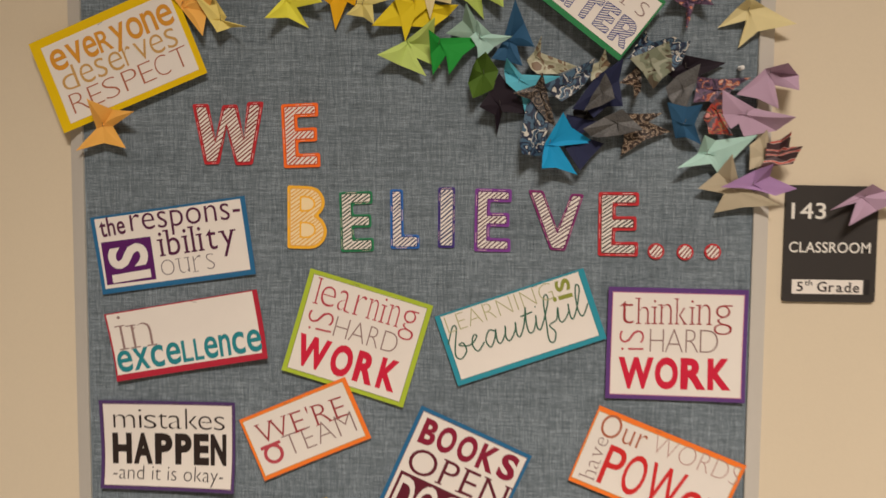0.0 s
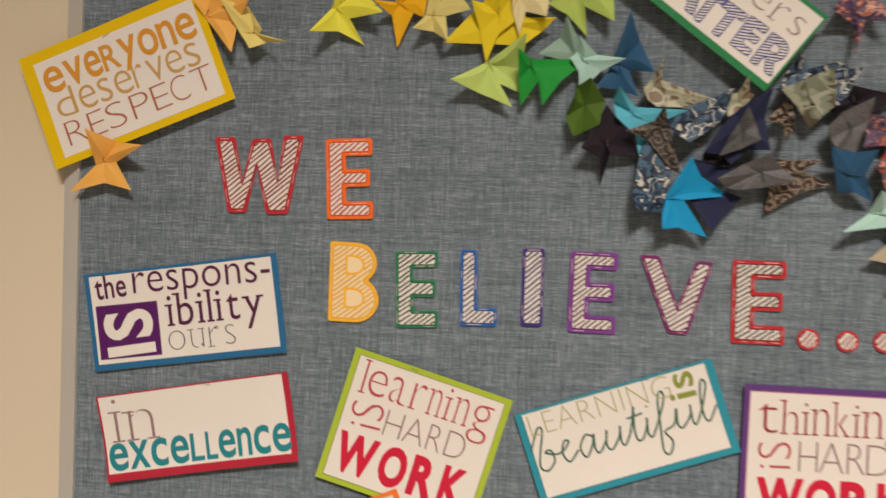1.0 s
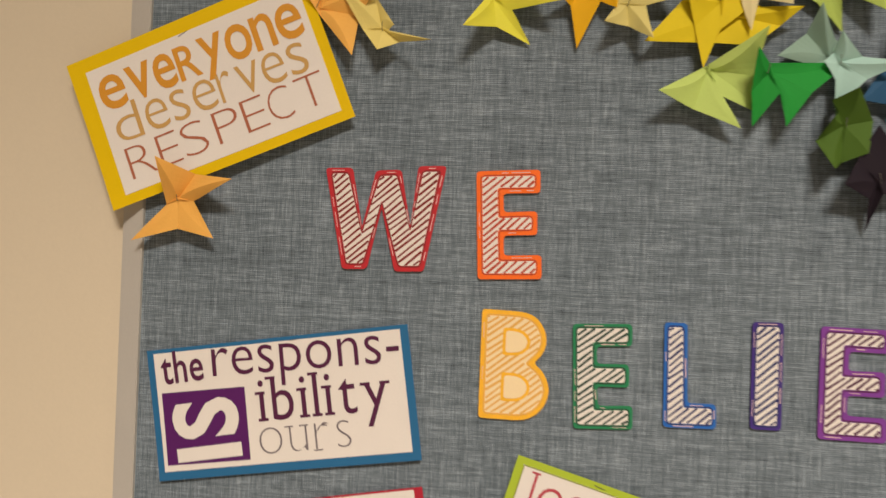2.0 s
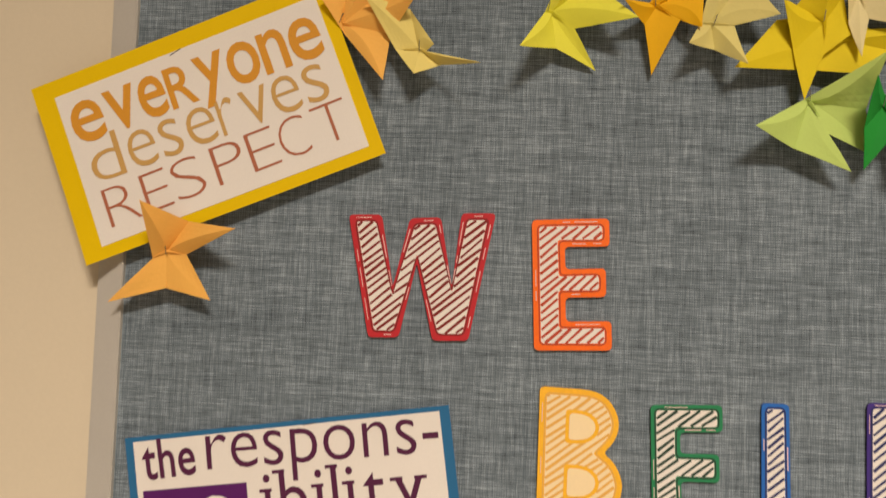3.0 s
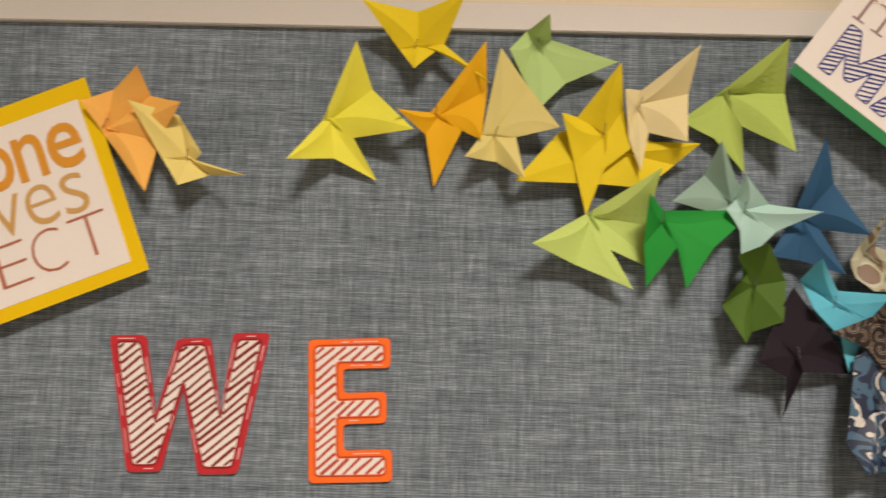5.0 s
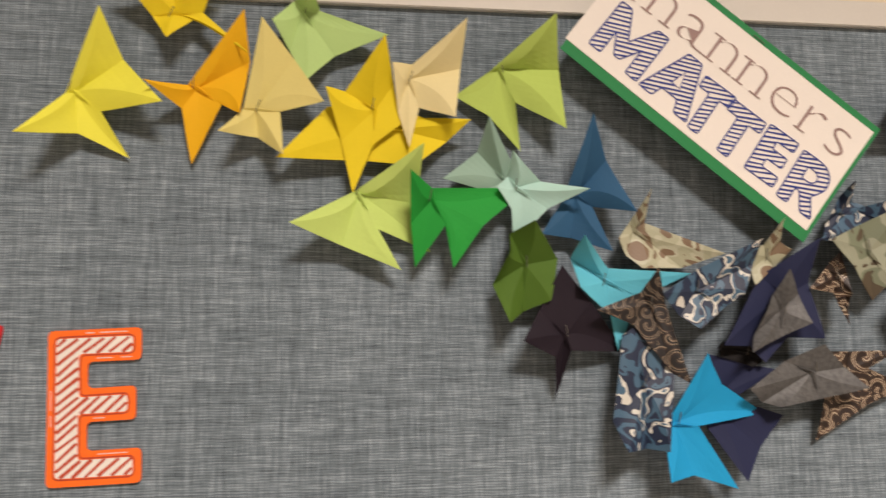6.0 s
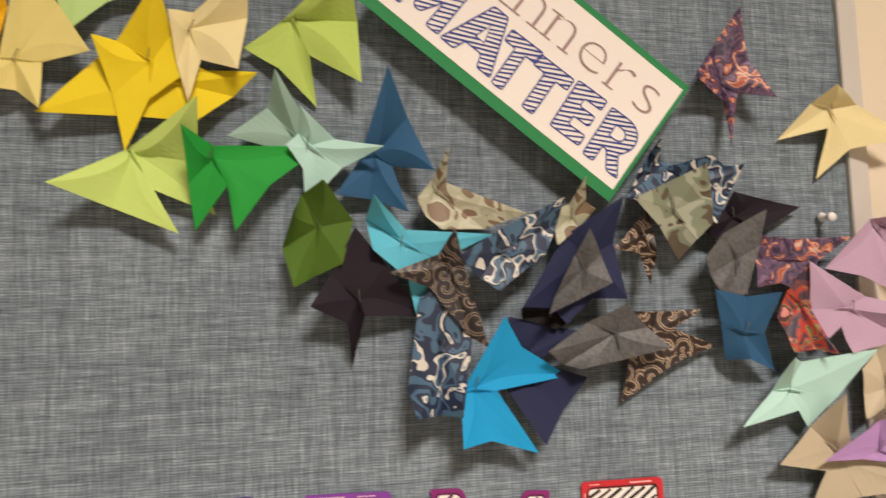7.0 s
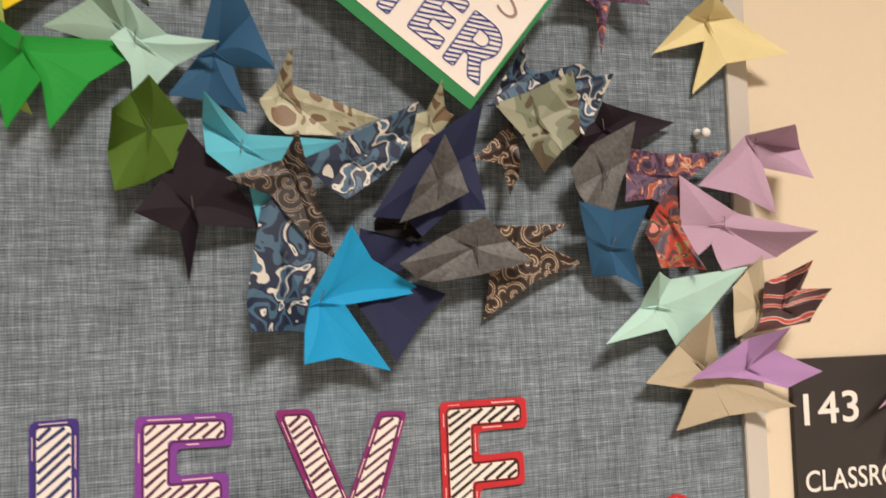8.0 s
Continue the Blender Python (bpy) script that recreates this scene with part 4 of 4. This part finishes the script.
butterfly(-0.2172, 1.8978, 0.010, ((69, 0.063, 0.024), (-10, 0.071, 0.022), (-51, 0.063, -0.006), (-124, 0.049, 0.032)), ((37, 0.043), (-37, 0.025), (-82, 0.033), (-170, 0.006)), fold_yellow, "bright lemon yellow folded paper butterfly pinned to the board")
butterfly(-0.1465, 1.9617, 0.012, ((146, 0.055, 0.020), (44, 0.054, 0.020), (-30, 0.070, 0.012), (-95, 0.024, 0.012)), ((91, 0.029), (3, 0.022), (-14, 0.016), (-168, 0.016)), fold_gold, "golden yellow folded paper butterfly pinned at the board's top edge")
butterfly(-0.1278, 1.9035, 0.010, ((57, 0.068, 0.020), (-33, 0.041, 0.012), (-93, 0.059, -0.003), (-176, 0.033, 0.024)), ((29, 0.045), (-34, 0.023), (-122, 0.020), (165, 0.007)), fold_amber, "amber orange folded paper butterfly pinned to the board")
butterfly(-0.0833, 1.8874, 0.012, ((86, 0.070, 0.012), (5, 0.053, 0.012), (-59, 0.047, 0.020), (-135, 0.033, 0.020)), ((55, 0.050), (-6, 0.019), (-83, 0.023), (-179, 0.009)), fold_tan, "pale sand folded paper butterfly pinned to the board")
butterfly(-0.0493, 1.9698, 0.009, ((50, 0.013, 0.030), (-16, 0.071, 0.008), (-86, 0.060, 0.008), (-151, 0.025, 0.011)), ((0, 0.014), (-55, 0.045), (-105, 0.035), (135, 0.010)), fold_green_pale, "pale green folded paper butterfly pinned near the board's top")
butterfly(0.0197, 1.8759, 0.009, ((108, 0.023, 0.004), (5, 0.064, 0.013), (-57, 0.037, 0.008), (-162, 0.090, 0.011)), ((18, 0.029), (-12, 0.047), (-125, 0.033), (162, 0.051)), fold_gold, "golden yellow folded paper butterfly lying under another")
butterfly(0.0085, 1.8889, 0.014, ((82, 0.053, 0.024), (-29, 0.023, 0.002), (-104, 0.069, 0.002), (160, 0.040, 0.013)), ((56, 0.026), (-92, 0.028), (-136, 0.036), (149, 0.027)), fold_gold, "golden yellow folded paper butterfly pinned to the board")
butterfly(0.0349, 1.9146, 0.015, ((44, 0.061, 0.024), (-44, 0.049, 0.014), (-90, 0.057, 0.006), (146, 0.016, 0.012)), ((13, 0.042), (-71, 0.025), (-107, 0.029), (76, 0.012)), fold_cream, "cream folded paper butterfly pinned to the board")
butterfly(0.1082, 1.9279, 0.010, ((41, 0.054, 0.030), (-46, 0.073, 0.014), (-75, 0.069, -0.006), (-147, 0.043, -0.002)), ((0, 0.049), (-66, 0.031), (-104, 0.041), (-158, 0.009)), fold_lime, "lime green folded paper butterfly pinned to the board")
butterfly(-0.0036, 1.8217, 0.014, ((35, 0.059, 0.030), (-38, 0.071, -0.008), (-61, 0.067, 0.004), (-153, 0.056, 0.020)), ((-9, 0.045), (-61, 0.031), (-107, 0.042), (154, 0.004)), fold_green_light, "light yellow green folded paper butterfly pinned to the board")
butterfly(0.0527, 1.8177, 0.021, ((9, 0.079, -0.011), (-74, 0.056, 0.004), (-104, 0.054, -0.005), (137, 0.025, 0.026)), ((-28, 0.044), (-65, 0.023), (-130, 0.026), (90, 0.008)), fold_green, "strong green folded paper butterfly pinned to the board")
butterfly(0.1123, 1.8340, 0.010, ((109, 0.050, 0.022), (38, 0.018, 0.004), (-127, 0.015, 0.004), (179, 0.051, 0.006)), ((77, 0.018), (-81, 0.006), (-161, 0.020), (134, 0.033)), fold_mint_grey, "grey green folded paper butterfly pinned to the board")
butterfly(0.1193, 1.8288, 0.015, ((103, 0.026, 0.020), (-3, 0.055, 0.016), (-93, 0.045, -0.002), (-179, 0.016, 0.005)), ((15, 0.020), (-34, 0.030), (-103, 0.018), (128, 0.011)), fold_mint, "pale mint folded paper butterfly pinned to the board")
butterfly(0.1689, 1.8242, 0.010, ((82, 0.062, 0.026), (-21, 0.045, 0.022), (-64, 0.052, 0.019), (-133, 0.044, 0.006)), ((49, 0.039), (-35, 0.016), (-98, 0.035), (-159, 0.012)), fold_steel, "slate blue folded paper butterfly pinned to the board")
butterfly(0.1264, 1.7683, 0.012, ((84, 0.032, 0.022), (-60, 0.033, 0.014), (-111, 0.049, 0.026), (159, 0.019, 0.030)), ((10, 0.026), (-95, 0.037), (-149, 0.031), (117, 0.027)), fold_olive, "dark olive green folded paper butterfly pinned to the board")
butterfly(0.1544, 1.7129, 0.020, ((92, 0.054, 0.004), (-14, 0.053, -0.010), (-95, 0.049, -0.015), (-174, 0.035, 0.012)), ((51, 0.033), (-70, 0.012), (-117, 0.018), (134, 0.028)), fold_aubergine, "dark aubergine folded paper butterfly pinned to the board")
butterfly(0.1898, 1.7553, 0.016, ((128, 0.041, 0.030), (5, 0.068, 0.006), (-82, 0.055, 0.000), (-167, 0.026, 0.016)), ((84, 0.010), (-27, 0.029), (-86, 0.027), (148, 0.034)), fold_turquoise, "turquoise folded paper butterfly pinned to the board")
butterfly(0.2143, 1.7959, 0.015, ((75, 0.031, 0.020), (-16, 0.071, 0.014), (-85, 0.031, 0.008), (-154, 0.017, 0.007)), ((37, 0.010), (-39, 0.048), (-111, 0.022), (113, 0.008)), pattern_camo_beige, "beige and brown floral folded paper butterfly pinned to the board")
butterfly(0.2219, 1.7371, 0.024, ((84, 0.028, 0.012), (-66, 0.067, 0.008), (-99, 0.031, 0.004), (-174, 0.046, 0.008)), ((-14, 0.012), (-75, 0.055), (-133, 0.022), (132, 0.012)), pattern_scroll, "black and gold scroll patterned folded paper butterfly pinned to the board")
butterfly(0.2145, 1.6750, 0.022, ((82, 0.049, 0.000), (-76, 0.049, 0.018), (-116, 0.051, 0.024), (112, 0.041, 0.000)), ((36, 0.031), (-90, 0.047), (-134, 0.037), (98, 0.045)), pattern_wave, "navy and white wave patterned folded paper butterfly pinned to the board")
butterfly(0.2604, 1.7474, 0.022, ((39, 0.064, 0.015), (-5, 0.034, 0.011), (-95, 0.030, 0.011), (-175, 0.032, 0.011)), ((24, 0.052), (-32, 0.025), (-127, 0.025), (81, 0.018)), pattern_wave, "navy and white wave patterned folded paper butterfly pinned to the board")
butterfly(0.3222, 1.7751, 0.020, ((80, 0.029, 0.020), (18, 0.016, 0.010), (-125, 0.029, 0.010), (168, 0.018, 0.007)), ((47, 0.016), (-66, 0.010), (-144, 0.019), (107, 0.010)), pattern_camo_beige, "beige and brown patterned folded paper butterfly pinned to the board")
butterfly(0.3342, 1.7437, 0.021, ((62, 0.051, 0.015), (-54, 0.042, 0.011), (-113, 0.057, 0.005), (-147, 0.071, 0.014)), ((27, 0.022), (-90, 0.033), (-129, 0.051), (144, 0.026)), fold_navy, "dark navy folded paper butterfly pinned to the board")
butterfly(0.3260, 1.7323, 0.029, ((88, 0.031, 0.014), (-30, 0.021, 0.011), (-136, 0.047, 0.014), (-164, 0.020, 0.008)), ((41, 0.018), (-100, 0.022), (-142, 0.031), (120, 0.014)), fold_leather, "grey embossed folded paper butterfly pinned to the board")
butterfly(0.2699, 1.6594, 0.014, ((93, 0.039, 0.006), (25, 0.062, 0.006), (-9, 0.063, -0.002), (-70, 0.060, 0.016)), ((41, 0.046), (11, 0.020), (-40, 0.052), (-121, 0.014)), fold_navy, "dark navy folded paper butterfly tucked behind a blue one")
butterfly(0.2373, 1.6460, 0.024, ((67, 0.058, 0.014), (4, 0.079, -0.012), (-45, 0.071, -0.004), (-106, 0.042, 0.016)), ((38, 0.048), (-6, 0.018), (-72, 0.040), (-163, 0.010)), fold_cyan, "bright cyan blue folded paper butterfly pinned to the board")
butterfly(0.3522, 1.6832, 0.022, ((75, 0.023, 0.011), (-16, 0.043, 0.010), (-143, 0.042, 0.011), (-169, 0.060, 0.013)), ((8, 0.027), (-82, 0.021), (-153, 0.049), (159, 0.025)), fold_leather, "grey embossed folded paper butterfly pinned to the board")
butterfly(0.3846, 1.6776, 0.014, ((28, 0.048, 0.010), (-7, 0.061, -0.006), (-115, 0.054, -0.006), (132, 0.030, 0.009)), ((21, 0.022), (-51, 0.027), (-134, 0.029), (77, 0.022)), pattern_scroll_brown, "brown and white scroll patterned folded paper butterfly pinned to the board")
butterfly(0.4241, 1.8056, 0.017, ((48, 0.026, 0.009), (14, 0.045, 0.013), (-64, 0.041, 0.009), (-164, 0.065, 0.013)), ((19, 0.035), (-23, 0.037), (-122, 0.023), (161, 0.027)), pattern_wave, "navy and white wave patterned folded paper butterfly pinned to the board")
butterfly(0.4054, 1.7787, 0.026, ((56, 0.044, 0.011), (-17, 0.035, 0.000), (-81, 0.039, -0.008), (167, 0.039, 0.011)), ((25, 0.036), (-54, 0.029), (-139, 0.019), (108, 0.023)), pattern_camo, "green and brown camouflage folded paper butterfly pinned to the board")
butterfly(0.3820, 1.7614, 0.017, ((84, 0.019, 0.006), (-64, 0.018, 0.007), (-98, 0.042, 0.020), (-157, 0.032, 0.010)), ((13, 0.009), (-72, 0.026), (-104, 0.016), (159, 0.011)), pattern_scroll_brown, "small brown patterned folded paper butterfly pinned to the board")
butterfly(0.4667, 1.7755, 0.012, ((109, 0.021, 0.012), (8, 0.067, -0.004), (-111, 0.031, 0.007), (-165, 0.037, 0.007)), ((31, 0.030), (-29, 0.026), (-135, 0.026), (142, 0.011)), fold_aubergine, "dark aubergine folded paper butterfly pinned to the board")
butterfly(0.4591, 1.7395, 0.024, ((58, 0.047, 0.008), (-81, 0.029, 0.004), (-126, 0.032, 0.004), (177, 0.030, 0.004)), ((27, 0.023), (-104, 0.029), (-156, 0.028), (118, 0.024)), fold_leather, "grey embossed folded paper butterfly pinned to the board")
butterfly(0.4605, 1.6807, 0.024, ((131, 0.046, 0.014), (50, 0.041, 0.016), (-44, 0.047, -0.010), (-113, 0.024, -0.012)), ((81, 0.029), (-3, 0.018), (-78, 0.022), (156, 0.022)), fold_steel, "slate blue folded paper butterfly pinned to the board")
butterfly(0.5143, 1.7391, 0.014, ((148, 0.038, 0.010), (19, 0.057, 0.010), (-71, 0.030, 0.006), (-150, 0.045, 0.012)), ((73, 0.018), (-2, 0.026), (-120, 0.022), (179, 0.032)), pattern_floral, "purple and orange floral folded paper butterfly pinned to the board")
butterfly(0.5168, 1.7024, 0.020, ((79, 0.035, 0.008), (-62, 0.047, 0.014), (-113, 0.042, 0.012), (-157, 0.027, 0.004)), ((-29, 0.010), (-74, 0.039), (-127, 0.027), (142, 0.016)), pattern_floral_red, "red and gold floral folded paper butterfly pinned to the board")
butterfly(0.5990, 1.7684, 0.014, ((23, 0.021, 0.032), (-38, 0.055, 0.022), (-74, 0.064, 0.006), (-143, 0.061, -0.002)), ((-7, 0.050), (-62, 0.025), (-110, 0.047), (135, 0.007)), fold_lilac, "pale lilac folded paper butterfly pinned over the board's frame")
butterfly(0.5618, 1.6976, 0.020, ((136, 0.057, 0.010), (-6, 0.073, 0.026), (-93, 0.037, 0.004), (-134, 0.034, 0.004)), ((33, 0.018), (-28, 0.058), (-122, 0.018), (-180, 0.037)), fold_lilac, "pale lilac folded paper butterfly pinned over the board's frame")
butterfly(0.5027, 1.6329, 0.016, ((115, 0.031, 0.030), (21, 0.085, 0.010), (-59, 0.037, -0.004), (-154, 0.058, 0.016)), ((58, 0.026), (-9, 0.046), (-65, 0.019), (-180, 0.015)), fold_mint, "pale mint folded paper butterfly pinned to the board")
butterfly(0.5995, 1.6292, 0.014, ((93, 0.043, 0.012), (25, 0.004, 0.006), (-138, 0.036, 0.004), (148, 0.033, 0.006)), ((75, 0.021), (-112, 0.017), (-171, 0.026), (109, 0.033)), fold_taupe_light, "pale beige folded paper butterfly pinned over the board's frame")
butterfly(0.6178, 1.6281, 0.020, ((75, 0.040, 0.026), (26, 0.035, 0.020), (-148, 0.036, 0.002), (134, 0.030, 0.006)), ((42, 0.023), (-28, 0.027), (-169, 0.021), (81, 0.029)), pattern_stripe, "red white and dark striped folded paper butterfly pinned over the frame")
butterfly(0.5447, 1.5809, 0.014, ((99, 0.050, 0.026), (-23, 0.087, 0.008), (-118, 0.054, -0.004), (-173, 0.056, 0.006)), ((4, 0.014), (-62, 0.043), (-127, 0.019), (138, 0.031)), fold_taupe, "taupe folded paper butterfly pinned over the board's frame")
butterfly(0.5791, 1.5808, 0.022, ((57, 0.040, 0.026), (-5, 0.071, 0.002), (-51, 0.013, 0.002), (-175, 0.056, 0.006)), ((29, 0.029), (-27, 0.040), (-162, 0.019), (87, 0.024)), fold_lilac_deep, "lilac folded paper butterfly pinned over the room sign's corner")
butterfly(0.5636, 1.8720, 0.012, ((108, 0.015, 0.020), (-18, 0.083, 0.004), (-100, 0.063, -0.006), (-148, 0.053, -0.008)), ((5, 0.029), (-64, 0.041), (-97, 0.019), (174, 0.018)), fold_cream, "cream folded paper butterfly pinned over the board's frame")
butterfly(0.4607, 1.8894, 0.012, ((75, 0.067, 0.011), (-18, 0.046, 0.015), (-90, 0.057, 0.012), (-179, 0.033, 0.020)), ((37, 0.035), (-29, 0.018), (-80, 0.015), (94, 0.034)), pattern_floral, "purple and orange floral folded paper butterfly pinned to the board")
butterfly(0.7603, 1.5615, 0.012, ((74, 0.022, 0.020), (2, 0.070, 0.020), (-119, 0.055, 0.015), (-158, 0.060, 0.012)), ((15, 0.038), (-43, 0.033), (-137, 0.013), (172, 0.014)), fold_lilac, "pale lilac folded paper butterfly pinned over the room sign")
# black paper added where the gap under the navy butterfly is dark
butterfly(0.3009, 1.6992, 0.016, ((157, 0.022, 0.006), (-3, 0.020, 0.007), (-71, 0.012, 0.006), (-172, 0.023, 0.006)), ((59, 0.006), (-28, 0.015), (-127, 0.010), (170, 0.023)), fold_black, "small black folded paper butterfly added to fill the dark gap under others")
butterfly(0.3905, 1.8125, 0.015, ((85, 0.023, 0.020), (16, 0.018, 0.007), (-134, 0.030, 0.008), (-166, 0.013, 0.007)), ((39, 0.014), (-61, 0.008), (-145, 0.016), (90, 0.013)), pattern_wave, "small navy and white patterned folded paper butterfly pinned to the board")

room_sign = standing("room_sign", 0.7205, 1.4812, 0, 0.0)
tagged(room_sign, "dark plastic classroom sign with raised white letters on the wall", "sign")
room_sign["curl"], room_sign["size"] = (0.0, 0.0, 0.0), (0.154, 0.2)
bm = bmesh.new()
plate(bm, rounded([(-0.077, -0.0995), (0.077, -0.0995), (0.0765, 0.0985), (-0.0765, 0.1005)], 0.006), 0.005, WALL)
bmesh.ops.recalc_face_normals(bm, faces=bm.faces)
SHEET_OF[room_sign.name] = part("plate", bm, sign_plastic, room_sign, "dark moulded plate")
lettering(room_sign, "143", -0.0670, 0.0435, 0.0575, 0.0270, 0, sign_letter, weight=0.012, lift=-0.0042)
lettering(room_sign, "CLASSROOM", -0.0690, -0.0140, 0.1350, 0.0180, -0.3, sign_letter, weight=0.010, lift=-0.0042)
block("card_slot", 0.060, 0.0668, 0.0042, 0.0052, -0.086, -0.060, steel_dark, room_sign, label="dark end of the card slot")
SHEET_OF[room_sign.name] = block("name_strip", -0.0620, 0.0560, 0.0040, 0.0052, -0.0855, -0.0610, paper_white, room_sign, label="white printed paper strip")
lettering(room_sign, "5", -0.0540, -0.0808, 0.0105, 0.0160, 0, ink_black, weight=0.012, lift=-0.0037)
lettering(room_sign, "th", -0.0410, -0.0708, 0.0130, 0.0092, 0, ink_black, weight=0.012, lift=-0.0037)
lettering(room_sign, "Grade", -0.0200, -0.0810, 0.0700, 0.0170, -1, ink_black, serif=True, weight=0.012, lift=-0.0037)

# the white push pin: two flanges on a waist, with a steel needle
pin = standing("push_pin", 0.557, 1.777, 0, 0.0)
tagged(pin, "white plastic push pin stuck in the linen", "push pin")
bm = bmesh.new()
profile = [(0.8 * r, 0.85 * y) for r, y in [(0.0, -0.004), (0.0052, -0.004), (0.0054, -0.0056), (0.0030, -0.0075), (0.0027, -0.0135), (0.0042, -0.0155), (0.0050, -0.0180), (0.0048, -0.0192), (0.0, -0.0196)]]
rings = [[bm.verts.new((r * math.cos(k * math.pi / 8), y, r * math.sin(k * math.pi / 8) - 0.10 * (-y))) for k in range(16)] if r else [bm.verts.new((0, y, -0.10 * (-y)))] for r, y in profile]
for a, b in zip(rings, rings[1:]):
    for k in range(16):
        q = [a[k % len(a)], a[(k + 1) % len(a)], b[(k + 1) % len(b)], b[k % len(b)]]
        q = [v for i, v in enumerate(q) if v not in q[:i]]
        bm.faces.new(q)
bmesh.ops.recalc_face_normals(bm, faces=bm.faces)
part("grip", bm, pin_plastic, pin, smooth=True)
bm = bmesh.new()
wire(bm, [(0, 0.004, 0), (0, -0.0045, 0)], 0.0006)
part("needle", bm, steel, pin)

# ---- unseen fixtures at the main ceiling lamp and the two added fill lamps ----
for x, y, sy in ((0.95, -4.4, 1.0), (-3.6, -4.4, 1.0), (4.8, -4.4, 1.0)):
    lamp = new("unseen_ceiling_light")
    lamp.location = (x, y, CEILING)
    tagged(lamp, "unseen white framed fluorescent light, added at the main or a fill lamp", "ceiling light", group="ceiling lights")
    for x0, x1, y0, y1 in ((-0.885, -0.86, -sy / 2 - 0.03, sy / 2 + 0.03), (0.86, 0.885, -sy / 2 - 0.03, sy / 2 + 0.03),
                           (-0.86, 0.86, -sy / 2 - 0.03, -sy / 2), (-0.86, 0.86, sy / 2, sy / 2 + 0.03)):
        block("frame", x0, x1, y0, y1, -0.028, 0.0, ceiling_white, lamp)
    block("diffuser", -0.86, 0.86, -sy / 2, sy / 2, -0.020, -0.012, pin_plastic, lamp)
